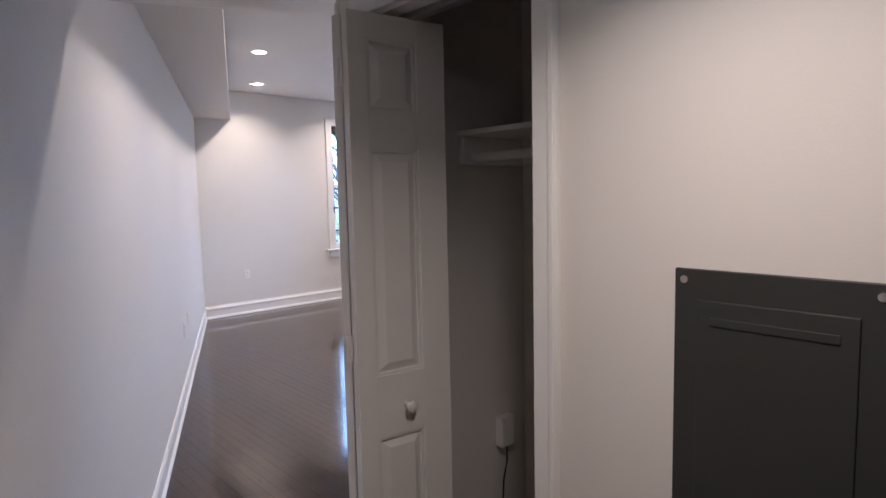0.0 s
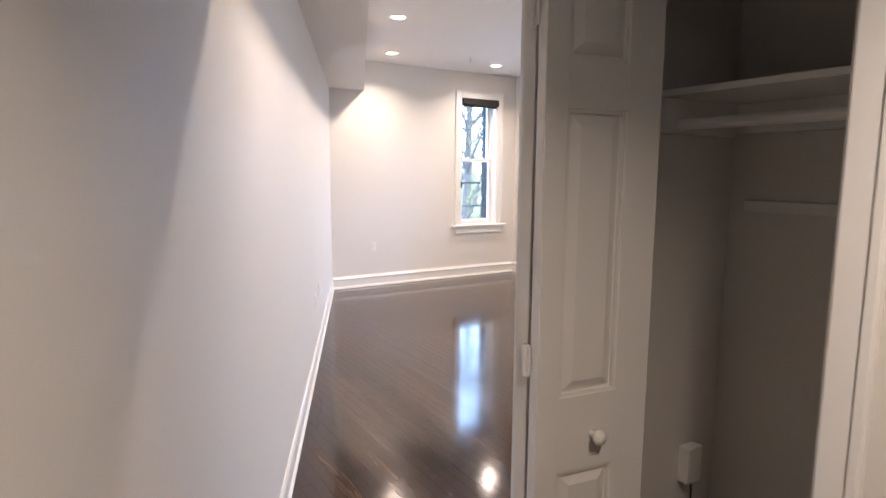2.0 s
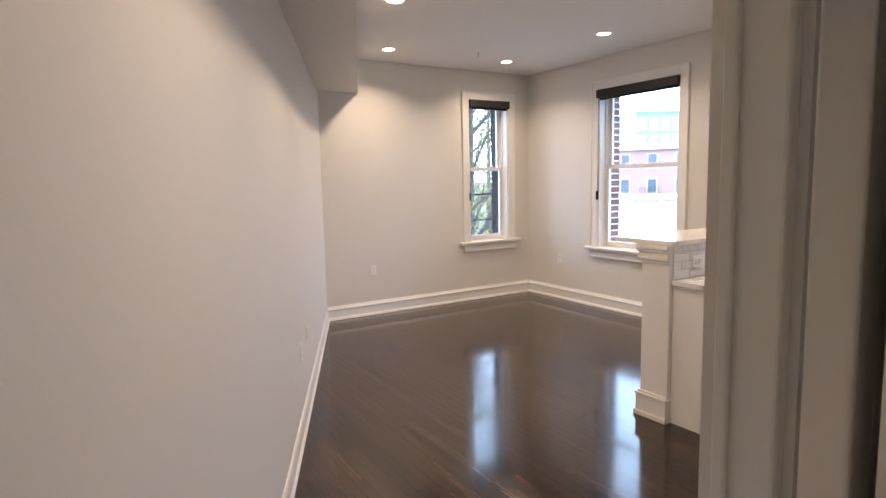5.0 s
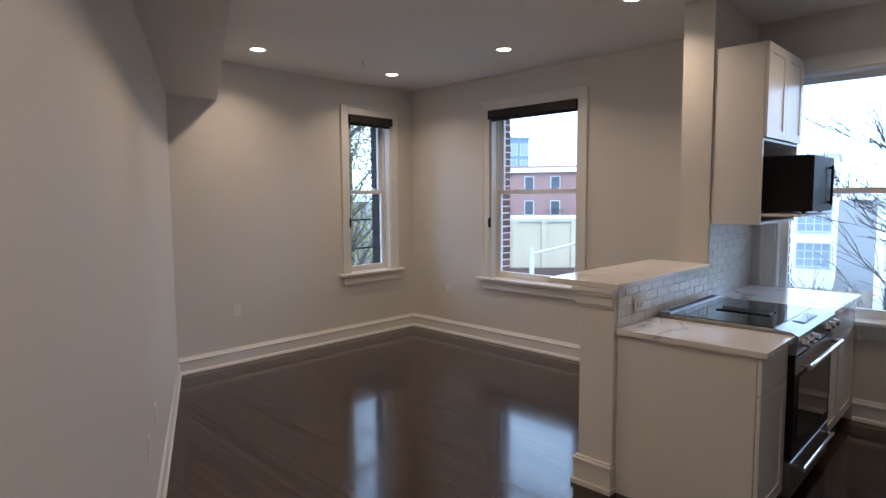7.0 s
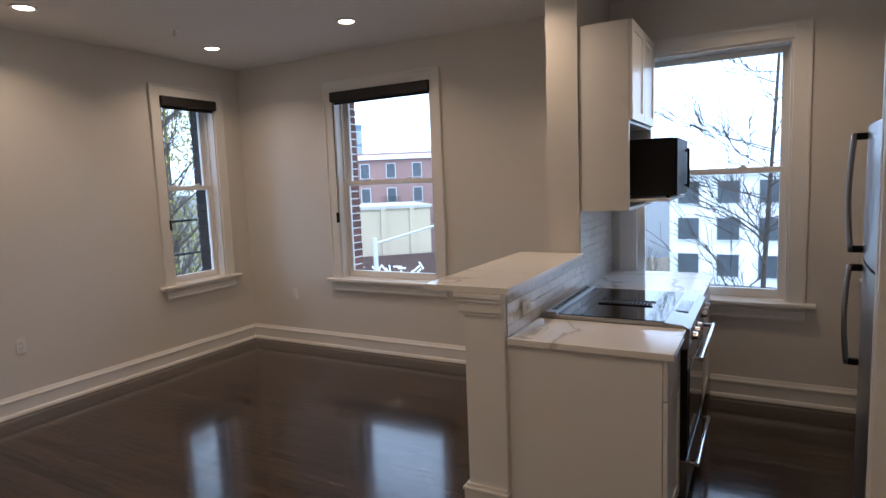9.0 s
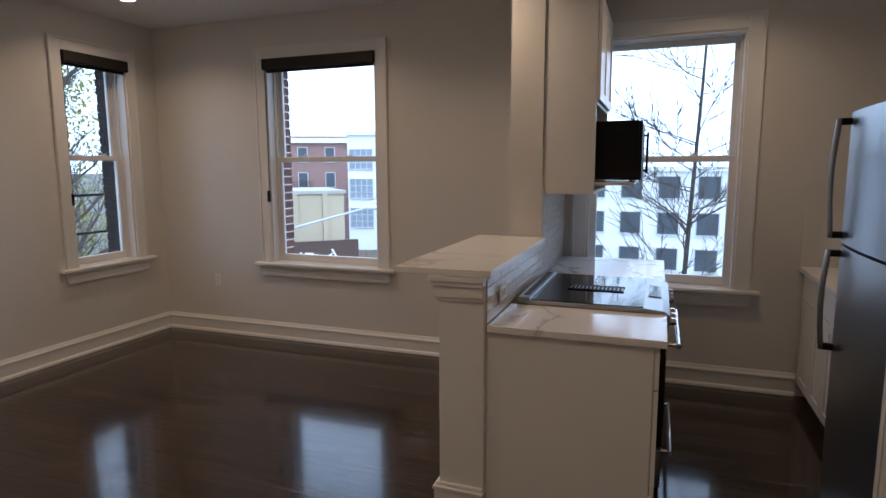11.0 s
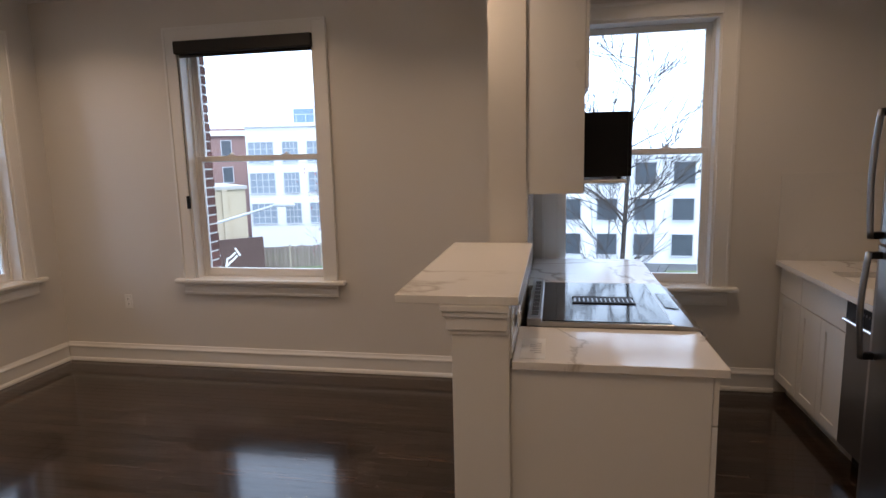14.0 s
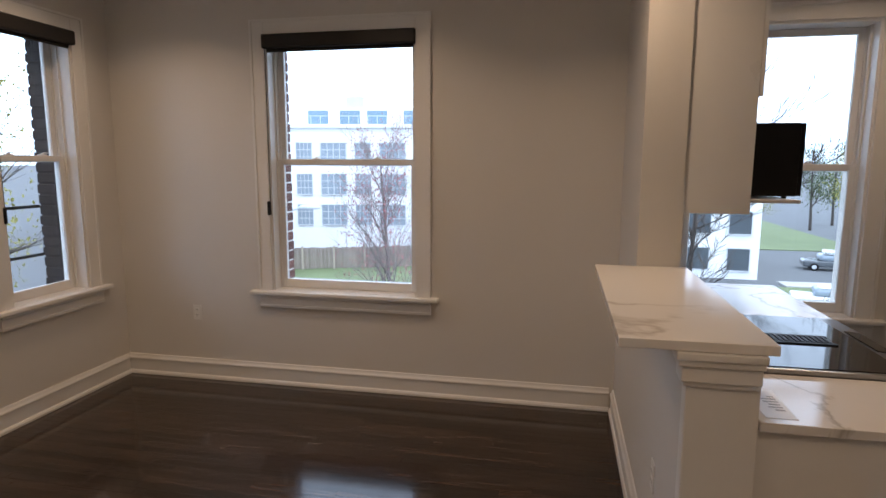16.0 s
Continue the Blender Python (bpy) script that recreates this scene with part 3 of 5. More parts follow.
# sloping control panel at the front
bm = bmesh.new()
prof = [(0.10, 0.919), (0.02, 0.912), (-0.01, 0.895), (-0.004, 0.80), (0.06, 0.80), (0.10, 0.89)]
a = [bm.verts.new((0, y, z)) for y, z in prof]
b = [bm.verts.new((RW, y, z)) for y, z in prof]
for i in range(6):
    j = (i + 1) % 6
    bm.faces.new((a[i], a[j], b[j], b[i]))
bm.faces.new(a[::-1])
bm.faces.new(b)
bmesh.ops.recalc_face_normals(bm, faces=bm.faces[:])
panel = part("control_panel", bm, STEEL, rg)
bm = bmesh.new()
box(bm, (0.28, 0.028, 0.0), (0.56, 0.088, 0.003))
ob = part("display", bm, BLACK_GLASS, panel, "black glass control display")
ob.matrix_local = pose(0, 0, 0.912, 5, 0, 0)
for x in (0.07, 0.17, 0.27, 0.55, 0.65, 0.75):
    bm = bmesh.new()
    m = Matrix.Translation((x, -0.006, 0.852)) @ Matrix.Rotation(radians(90), 4, "X")
    lathe(bm, m, [(0.024, 0.0), (0.024, 0.006), (0.019, 0.012), (0.017, 0.032), (0.014, 0.035)], 20)
    part("knob", bm, CHROME, rg, "round metal control knob", smooth=False)
bm = bmesh.new()
box(bm, (0.004, 0.0, 0.26), (RW - 0.004, 0.05, 0.79), 0.006)
odoor = part("oven_door", bm, BLACK, rg)
part("oven_glass", boxes(((0.07, -0.004, 0.33), (RW - 0.07, 0.002, 0.68)), bevel=0.001), BLACK_GLASS, odoor, "black oven window")
bm = bmesh.new()
box(bm, (0.004, -0.003, 0.70), (RW - 0.004, 0.001, 0.788))
part("door_band", bm, STEEL, odoor)
bm = bmesh.new()
rod(bm, (0.04, -0.055, 0.745), (RW - 0.04, -0.055, 0.745), 0.013)
for x in (0.06, RW - 0.06):
    rod(bm, (x, -0.055, 0.745), (x, 0.0, 0.745), 0.010)
part("door_handle", bm, CHROME, odoor, "polished bar handle", smooth=False)
bm = bmesh.new()
box(bm, (0.004, 0.0, 0.06), (RW - 0.004, 0.05, 0.25), 0.006)
dr = part("storage_drawer", bm, STEEL, rg)
bm = bmesh.new()
rod(bm, (0.08, -0.04, 0.205), (RW - 0.08, -0.04, 0.205), 0.011)
for x in (0.1, RW - 0.1):
    rod(bm, (x, -0.04, 0.205), (x, 0.0, 0.205), 0.008)
part("drawer_handle", bm, CHROME, dr, smooth=False)
for x in (0.05, RW - 0.05):
    for y in (0.1, 0.62):
        bm = bmesh.new()
        rod(bm, (x, y, 0.0), (x, y, 0.045), 0.018)
        part("foot", bm, BLACK, rg)

# ---- wall cabinet with microwave ----
uc = thing("wall_cabinet", "white wall cabinet with an open microwave shelf", "cabinet", pose(4.840, 3.262, 0))
CW, CD = 0.80, 0.303
for tag, lo, hi in (("side_panel", (0, 0, 1.40), (0.018, CD, 2.535)), ("side_panel", (CW - 0.018, 0, 1.40), (CW, CD, 2.535)), ("top_panel", (0.018, 0.001, 2.517), (CW - 0.018, CD, 2.534)),
                    ("bottom_panel", (0.018, 0.001, 1.401), (CW - 0.018, CD, 1.419)), ("divider", (0.018, 0.001, 1.93), (CW - 0.018, CD, 1.948)), ("back_panel", (0.018, CD - 0.012, 1.419), (CW - 0.018, CD, 2.517))):
    part(tag, boxes((lo, hi), bevel=0.0008), CABINET, uc)
part("microwave_shelf", boxes(((0.019, -0.225, 1.453), (CW - 0.019, CD - 0.013, 1.469)), bevel=0.001), CABINET, uc)
for x0, x1 in ((0.002, CW / 2 - 0.0015), (CW / 2 + 0.0015, CW - 0.002)):
    bm = bmesh.new()
    shaker_front(bm, x0, x1, 1.95, 2.533, -0.021)
    part("door", bm, CABINET, uc)
mw = thing("microwave", "black countertop microwave on the cabinet shelf", "microwave", pose(4.960, 3.003, 1.470))
bm = bmesh.new()
box(bm, (0, 0.02, 0.012), (0.53, 0.42, 0.365), 0.006)
part("case", bm, BLACK, mw)
bm = bmesh.new()
box(bm, (0.002, 0.0, 0.014), (0.40, 0.02, 0.363), 0.004)
d = part("door", bm, BLACK, mw)
bm = bmesh.new()
box(bm, (0.375, -0.03, 0.05), (0.392, -0.014, 0.31), 0.004)
box(bm, (0.377, -0.016, 0.06), (0.390, 0.002, 0.075))
box(bm, (0.377, -0.016, 0.285), (0.390, 0.002, 0.30))
part("handle", bm, BLACK, d)
bm = bmesh.new()
box(bm, (0.402, 0.0, 0.014), (0.528, 0.02, 0.363), 0.004)
part("keypad", bm, BLACK, mw)
for x in (0.05, 0.48):
    for y in (0.06, 0.38):
        bm = bmesh.new()
        rod(bm, (x, y, 0.0), (x, y, 0.013), 0.012)
        part("foot", bm, BLACK, mw)

# ---- sink run ----
bm = bmesh.new()
SX0, SX1, SY0, SY1 = 4.78, 5.32, 1.49, 1.83
for lo, hi in (((4.182, KBACK + 0.002, 0.868), (SX0, 1.995, 0.898)), ((SX1, KBACK + 0.002, 0.868), (5.698, 1.995, 0.898)), ((SX0, SY1, 0.868), (SX1, 1.995, 0.898)), ((SX0, KBACK + 0.002, 0.868), (SX1, SY0, 0.898))):
    box(bm, lo, hi)
bmesh.ops.remove_doubles(bm, verts=bm.verts[:], dist=0.0002)
tagged(new("sink_countertop", finish(bm, "sink_countertop", QUARTZ)), "white veined quartz countertop with sink cutout", "countertop")
sk = thing("sink", "undermount stainless steel kitchen sink", "sink", pose(SX0, SY0, 0.687))
bm = bmesh.new()
w_, d_ = SX1 - SX0, SY1 - SY0
for lo, hi in (((-0.008, -0.008, 0), (0.004, d_ + 0.008, 0.181)), ((w_ - 0.004, -0.008, 0), (w_ + 0.008, d_ + 0.008, 0.181)), ((0.004, -0.008, 0), (w_ - 0.004, 0.004, 0.181)), ((0.004, d_ - 0.004, 0), (w_ - 0.004, d_ + 0.008, 0.181)), ((0, 0, -0.006), (w_, d_, 0.004))):
    box(bm, lo, hi)
part("basin", bm, STEEL, sk)
bm = bmesh.new()
lathe(bm, pose(w_ / 2, d_ / 2, 0.004), [(0.045, 0.0), (0.045, 0.003), (0.03, 0.001)], 24)
part("drain", bm, CHROME, sk)
fa = thing("faucet", "chrome single-lever kitchen faucet", "faucet", pose(5.03, 1.425, 0.898))
bm = bmesh.new()
lathe(bm, Matrix(), [(0.028, 0.0), (0.028, 0.008), (0.022, 0.02), (0.020, 0.10), (0.016, 0.11)], 20)
part("base", bm, CHROME, fa, smooth=False)
cu = bpy.data.curves.new("spout", "CURVE")
cu.dimensions, cu.bevel_depth, cu.bevel_resolution = "3D", 0.012, 4
s = cu.splines.new("BEZIER")
s.bezier_points.add(2)
for bp, co in zip(s.bezier_points, ((0, 0, 0.10), (-0.03, 0.12, 0.27), (-0.07, 0.25, 0.19))):
    bp.co, bp.handle_left_type, bp.handle_right_type = co, "AUTO", "AUTO"
tmp = bpy.data.objects.new("tmp", cu)
bm = bmesh.new()
bm.from_mesh(tmp.to_mesh())
bpy.data.objects.remove(tmp)
rod(bm, (-0.068, 0.245, 0.20), (-0.074, 0.262, 0.155), 0.016)
part("spout", bm, CHROME, fa, smooth=True)
bm = bmesh.new()
rod(bm, (0.018, 0, 0.075), (0.085, 0.012, 0.115), 0.007, 0.005)
part("lever", bm, CHROME, fa, smooth=True)
SOUTH_RUN = Matrix(((-1, 0, 0, 0), (0, -1, 0, 1.970), (0, 0, 1, 0), (0, 0, 0, 1)))


def south_unit(label, x0, x1, fronts):
    return base_unit(label, Matrix.Translation((x1, 0, 0)) @ SOUTH_RUN, x1 - x0, 0.60, fronts, "sink-run cabinets")


south_unit("white base cabinet with drawer beside the window wall", 5.335, 5.672, [("drawer", 0.003, 0.334, 0.69, 0.860), ("door", 0.003, 0.334, 0.105, 0.684)])
south_unit("white two-door sink base cabinet", 4.772, 5.333, [("drawer", 0.003, 0.558, 0.69, 0.860), ("door", 0.003, 0.279, 0.105, 0.684), ("door", 0.282, 0.558, 0.105, 0.684)])
dw = thing("dishwasher", "stainless steel built-in dishwasher under the counter", "dishwasher", pose(4.186, 1.975, 0))
part("body", boxes(((0.004, -0.58, 0.10), (0.580, -0.03, 0.862))), GREY_METAL, dw)
bm = bmesh.new()
box(bm, (0.003, -0.03, 0.11), (0.581, 0.0, 0.755), 0.004)
part("door", bm, STEEL, dw)
bm = bmesh.new()
box(bm, (0.003, -0.03, 0.758), (0.581, 0.004, 0.861), 0.004)
cp = part("control_strip", bm, BLACK, dw)
bm = bmesh.new()
for i in range(6):
    rod(bm, (0.27 + i * 0.028, 0.003, 0.83), (0.27 + i * 0.028, 0.0065, 0.83), 0.007, seg=12)
part("button", bm, STEEL, cp)
bm = bmesh.new()
rod(bm, (0.06, 0.038, 0.78), (0.52, 0.038, 0.78), 0.010)
rod(bm, (0.08, 0.038, 0.78), (0.08, 0.0, 0.78), 0.007)
rod(bm, (0.50, 0.038, 0.78), (0.50, 0.0, 0.78), 0.007)
part("handle", bm, CHROME, dw, smooth=False)
part("toe_panel", boxes(((0.01, -0.09, 0.0), (0.575, -0.075, 0.10))), BLACK, dw)

# ---- refrigerator ----
fr = thing("refrigerator", "tall stainless top-freezer refrigerator with bar handles", "refrigerator", pose(3.345, 1.505, 0))
FW = 0.83
bm = bmesh.new()
box(bm, (0.0, 0.0, 0.03), (FW, 0.60, 1.765), 0.006)
part("body", bm, GREY_METAL, fr)


def fridge_door(name, z0, z1):
    bm = bmesh.new()
    n, pts = 14, []
    for i in range(n + 1):
        u = i / n
        edge = min(u, 1 - u) * FW
        bow = 0.662 + 0.022 * math.sin(math.pi * u) - 0.016 * max(0, 1 - edge / 0.02) ** 2
        pts.append((0.002 + u * (FW - 0.004), bow))
    lo = [bm.verts.new((x, y, z0)) for x, y in pts]
    hi = [bm.verts.new((x, y, z1)) for x, y in pts]
    lb = [bm.verts.new((x, 0.608, z0)) for x, _ in pts]
    hb = [bm.verts.new((x, 0.608, z1)) for x, _ in pts]
    for i in range(n):
        bm.faces.new((lo[i], lo[i + 1], hi[i + 1], hi[i]))
        bm.faces.new((lb[i + 1], lb[i], hb[i], hb[i + 1]))
        bm.faces.new((hi[i], hi[i + 1], hb[i + 1], hb[i]))
        bm.faces.new((lo[i + 1], lo[i], lb[i], lb[i + 1]))
    bm.faces.new((lo[0], hi[0], hb[0], lb[0]))
    bm.faces.new((lo[n], lb[n], hb[n], hi[n]))
    bmesh.ops.recalc_face_normals(bm, faces=bm.faces[:])
    return part(name, bm, STEEL, fr)


fz = fridge_door("freezer_door", 1.242, 1.775)
fd = fridge_door("fridge_door", 0.10, 1.230)
for door, za, zb in ((fz, 1.262, 1.75), (fd, 0.78, 1.208)):
    bm = bmesh.new()
    prof = [(FW - 0.075, 0.712 + 0.014 * math.sin(math.pi * i / 16), za + (zb - za) * i / 16) for i in range(17)]
    rings = []
    for x, y, z in prof:
        rings.append([bm.verts.new((x + 0.015 * math.cos(k * math.pi / 6), y + 0.011 * math.sin(k * math.pi / 6), z)) for k in range(12)])
    for p, q in zip(rings, rings[1:]):
        for k in range(12):
            bm.faces.new((p[k], p[(k + 1) % 12], q[(k + 1) % 12], q[k]))
    bm.faces.new(rings[0][::-1])
    bm.faces.new(rings[-1])
    h = part("handle", bm, STEEL, door, "brushed bar handle", smooth=True)
    for z in (za + 0.012, zb - 0.012):
        bm = bmesh.new()
        box(bm, (FW - 0.088, 0.668, z - 0.014), (FW - 0.062, 0.716, z + 0.014), 0.005)
        part("handle_mount", bm, BLACK, h, "black handle end")
part("toe_grille", boxes(((0.02, 0.56, 0.02), (FW - 0.02, 0.61, 0.095))), BLACK, fr)
for x in (0.06, FW - 0.06):
    bm = bmesh.new()
    rod(bm, (x, 0.5, 0.0), (x, 0.5, 0.032), 0.02)
    part("foot", bm, BLACK, fr)


# ---- louvered folding door beside the refrigerator ----
lv = thing("louvered_door", "folded white louvered bifold closet door", "door", pose(3.205, 1.712, 0.012))
for off in (0.0, 0.045):
    bm = bmesh.new()
    x0, x1 = off, off + 0.032
    box(bm, (x0, 0.0, 0), (x1, 0.045, 2.02), 0.002)
    box(bm, (x0, 0.485, 0), (x1, 0.53, 2.02), 0.002)
    for z0, z1 in ((0, 0.12), (0.80, 0.90), (1.93, 2.02)):
        box(bm, (x0 + 0.001, 0.045, z0), (x1 - 0.001, 0.485, z1), 0.001)
    leaf = part("leaf", bm, DOOR_PAINT, lv)
    z = 0.135
    while z < 1.92:
        if not 0.785 < z < 0.915:
            bm = bmesh.new()
            box(bm, (-0.0035, 0.044, -0.021), (0.0035, 0.486, 0.021), 0.001)
            sl = part("slat", bm, DOOR_PAINT, leaf)
            sl.matrix_local = pose(off + 0.016, 0, z, 0, 38, 0)
        z += 0.031


# ---- outlets and switches ----
def outlet(label, m, kind="outlet"):
    """A wall plate; local y points out of the wall."""
    o = thing("wall_outlet" if kind == "outlet" else "wall_switch", label, kind, m, "wall outlets" if kind == "outlet" else "")
    bm = bmesh.new()
    box(bm, (-0.035, 0.0, -0.0575), (0.035, 0.006, 0.0575), 0.003)
    plate = part("plate", bm, PLASTIC, o)
    for z in (-0.02, 0.02):
        bm = bmesh.new()
        box(bm, (-0.0165, 0.005, z - 0.014), (0.0165, 0.0085, z + 0.014), 0.004)
        rec = part("receptacle", bm, PLASTIC, o)
        bm = bmesh.new()
        for x in (-0.006, 0.006):
            box(bm, (x - 0.001, 0.0082, z - 0.001), (x + 0.001, 0.0088, z + 0.007))
        rod(bm, (0, 0.0082, z - 0.007), (0, 0.0088, z - 0.007), 0.002, seg=8)
        part("slot", bm, DARK_SLOT, rec)
    return o


def on_west(s, z):
    x, y = west(s)
    return Matrix.Translation((x, y, z)) @ Matrix(((-U0.x, N0.x, 0, 0), (-U0.y, N0.y, 0, 0), (0, 0, 1, 0), (0, 0, 0, 1)))


outlet("white duplex outlet on the north wall", pose(3.391, W1, 0.517, 0, 0, 180))
outlet("white duplex outlet on the window wall", pose(W2, 6.82, 0.515, 0, 0, 90))
outlet("white duplex outlet low on the slanting wall", on_west(2.89, 0.493))
outlet("white cable plate low on the slanting wall", on_west(2.49, 0.505))
outlet("white duplex outlet on the bar's low wall", pose(4.02, 3.767, 0.46))
outlet("white duplex outlet in the marble backsplash", pose(3.80, 3.5495, 0.997, 0, 90, 180))
pl = thing("instruction_leaflet", "white printed leaflet lying on the countertop", "leaflet", pose(3.605, 3.445, 0.8984))
part("sheet", boxes(((0, 0, 0), (0.235, 0.088, 0.0012))), PAPER, pl)
bm = bmesh.new()
rng = random.Random(3)
for i in range(6):
    box(bm, (0.06 + i * 0.022, 0.014, 0.0013), (0.068 + i * 0.022, 0.03 + rng.random() * 0.045, 0.0016))
part("print", bm, INK, pl, "grey printed lines")


# ---- closet with its folding door ----
def trim_box(lo, hi, label="white painted door casing", name="trim"):
    return structure(name, boxes((lo, hi), bevel=0.004), TRIM, label, "trim")


def casing(y0, y1, z1):
    cw = 0.06
    for a, b in ((y0 - cw, y0 + 0.004), (y1 - 0.004, y1 + cw)):
        bm = boxes(((HALL_X - 0.018, a, 0), (HALL_X + 0.002, b, z1 + cw)), bevel=0.004)
        box(bm, (HALL_X - 0.026, a if a < y0 - 0.03 else b - 0.016, 0), (HALL_X - 0.017, a + 0.016 if a < y0 - 0.03 else b, z1 + cw), 0.003)
        structure("trim", bm, TRIM, "white moulded closet door casing", "trim")
    bm = boxes(((HALL_X - 0.018, y0 + 0.004, z1 - 0.004), (HALL_X + 0.002, y1 - 0.004, z1 + cw)), bevel=0.004)
    structure("trim", bm, TRIM, "white moulded closet door casing", "trim")


casing(CL_A, CL_B, 2.04)
bm = boxes(((HALL_X, CL_A, 0), (HALL_X + 0.12, CL_A + 0.014, 2.04)), ((HALL_X, CL_B - 0.014, 0), (HALL_X + 0.12, CL_B, 2.04)), ((HALL_X, CL_A + 0.014, 2.026), (HALL_X + 0.12, CL_B - 0.014, 2.04)))
structure("door_frame", bm, TRIM, "white painted closet door jamb", "door frame")
structure("door_track", boxes(((HALL_X + 0.055, CL_A + 0.014, 2.008), (HALL_X + 0.085, CL_B - 0.014, 2.026))), STEEL, "metal bifold door track", "door track")

bf = thing("bifold_door", "white panelled bifold closet door folded half open", "door", pose(0, 0, 0.01))


def leaf(a, b, side, knob):
    """One leaf from a to b on the plan, panels on both faces. side: +1 or -1, the way its thickness goes."""
    a, b = Vector((*a, 0)), Vector((*b, 0))
    d = (b - a).normalized()
    n = Vector((-d.y, d.x, 0)) * side
    frame_ = Matrix(((d.x, n.x, 0, a.x), (d.y, n.y, 0, a.y), (0, 0, 1, 0), (0, 0, 0, 1)))
    w, t = (b - a).length, 0.034
    zs = [(0.17, 0.782), (0.968, 1.626), (1.733, 1.93)]
    bm = bmesh.new()
    s0, s1 = 0.060, w - 0.100
    box(bm, (0, 0, 0), (s0, t, 2.0), 0.002)
    box(bm, (s1, 0, 0), (w, t, 2.0), 0.002)
    edges = [0.0] + [z for p in zs for z in p] + [2.0]
    for z0, z1 in zip(edges[0::2], edges[1::2]):
        box(bm, (s0 - 0.001, 0.0003, z0), (s1 + 0.001, t - 0.0003, z1))
    lf = part("leaf", bm, DOOR_PAINT, bf)
    lf.matrix_local = frame_
    for z0, z1 in zs:
        bm = bmesh.new()
        box(bm, (s0 - 0.002, 0.012, z0 - 0.002), (s1 + 0.002, t - 0.012, z1 + 0.002))
        for y, back_ in ((0.002, 0.012), (t - 0.002, t - 0.012)):
            i = 0.012
            o = [bm.verts.new(p) for p in ((s0 + i, back_, z0 + i), (s1 - i, back_, z0 + i), (s1 - i, back_, z1 - i), (s0 + i, back_, z1 - i))]
            i = 0.036
            q = [bm.verts.new(p) for p in ((s0 + i, y, z0 + i), (s1 - i, y, z0 + i), (s1 - i, y, z1 - i), (s0 + i, y, z1 - i))]
            for k in range(4):
                bm.faces.new((o[k], o[(k + 1) % 4], q[(k + 1) % 4], q[k]))
            bm.faces.new(q)
            # sticking around the field
            for x0, x1, za, zb in ((s0, s0 + 0.008, z0, z1), (s1 - 0.008, s1, z0, z1), (s0 + 0.008, s1 - 0.008, z0, z0 + 0.008), (s0 + 0.008, s1 - 0.008, z1 - 0.008, z1)):
                box(bm, (x0, min(y + 0.002, back_), za), (x1, max(y + 0.002, back_), zb))
        bmesh.ops.recalc_face_normals(bm, faces=bm.faces[:])
        part("panel", bm, DOOR_PAINT, lf, "raised panel")
    if knob:
        bm = bmesh.new()
        m = Matrix.Translation((0.158, 0, 0.868)) @ Matrix.Rotation(radians(90), 4, "X")
        lathe(bm, m, [(0.012, 0.0), (0.008, 0.006), (0.009, 0.014), (0.017, 0.022), (0.0185, 0.030), (0.014, 0.037), (0.004, 0.040)], 20)
        part("knob", bm, DOOR_PAINT, lf, "round white knob", smooth=True)
    return lf


leaf((1.022, 1.442), (1.337, 1.395), 1, True)
leaf((1.030, 1.528), (1.338, 1.590), -1, False)
for z in (0.22, 1.02, 1.80):
    bm = bmesh.new()
    box(bm, (1.020, 1.470, z), (1.025, 1.500, z + 0.075), 0.001)
    rod(bm, (1.018, 1.485, z), (1.018, 1.485, z + 0.075), 0.005, seg=10)
    part("hinge", bm, TRIM, bf, "painted hinge")

sh = thing("closet_shelf", "white closet shelf with hanging rod", "shelf", pose(1.95, 1.18, 1.71))
part("board", boxes(((-0.37, -0.418, 0), (-0.002, 0.418, 0.018)), bevel=0.002), TRIM, sh)
bm = bmesh.new()
rod(bm, (-0.30, -0.418, -0.075), (-0.30, 0.418, -0.075), 0.016)
part("hanging_rod", bm, TRIM, sh, smooth=False)
part("cleat", boxes(((-0.022, -0.418, -0.09), (-0.002, 0.418, -0.0005)), bevel=0.002), TRIM, sh)
for y in (-0.418, 0.40):
    part("side_cleat", boxes(((-0.36, y, -0.10), (-0.023, y + 0.018, -0.0005)), bevel=0.002), TRIM, sh)
hk = thing("coat_hook_rail", "painted hook rail on the closet wall", "hook rail", pose(1.95, 1.40, 1.38))
part("rail", boxes(((-0.02, -0.16, 0), (-0.002, 0.14, 0.035)), bevel=0.003), TRIM, hk)
jb = thing("cable_box", "white cable outlet box with hanging wire", "outlet box", pose(1.80, 1.60, 0.505, 0, 0, 90))
part("box", boxes(((-0.04, -0.035, 0), (-0.001, 0.035, 0.12)), bevel=0.004), PLASTIC, jb)
bm = bmesh.new()
pts = [(-0.03, 0, 0.0), (-0.035, 0.005, -0.06), (-0.03, 0.02, -0.13), (-0.02, 0.02, -0.3), (-0.03, 0.03, -0.495)]
for p, q in zip(pts, pts[1:]):
    rod(bm, p, q, 0.0035, seg=6)
part("wire", bm, DARK_SLOT, jb)

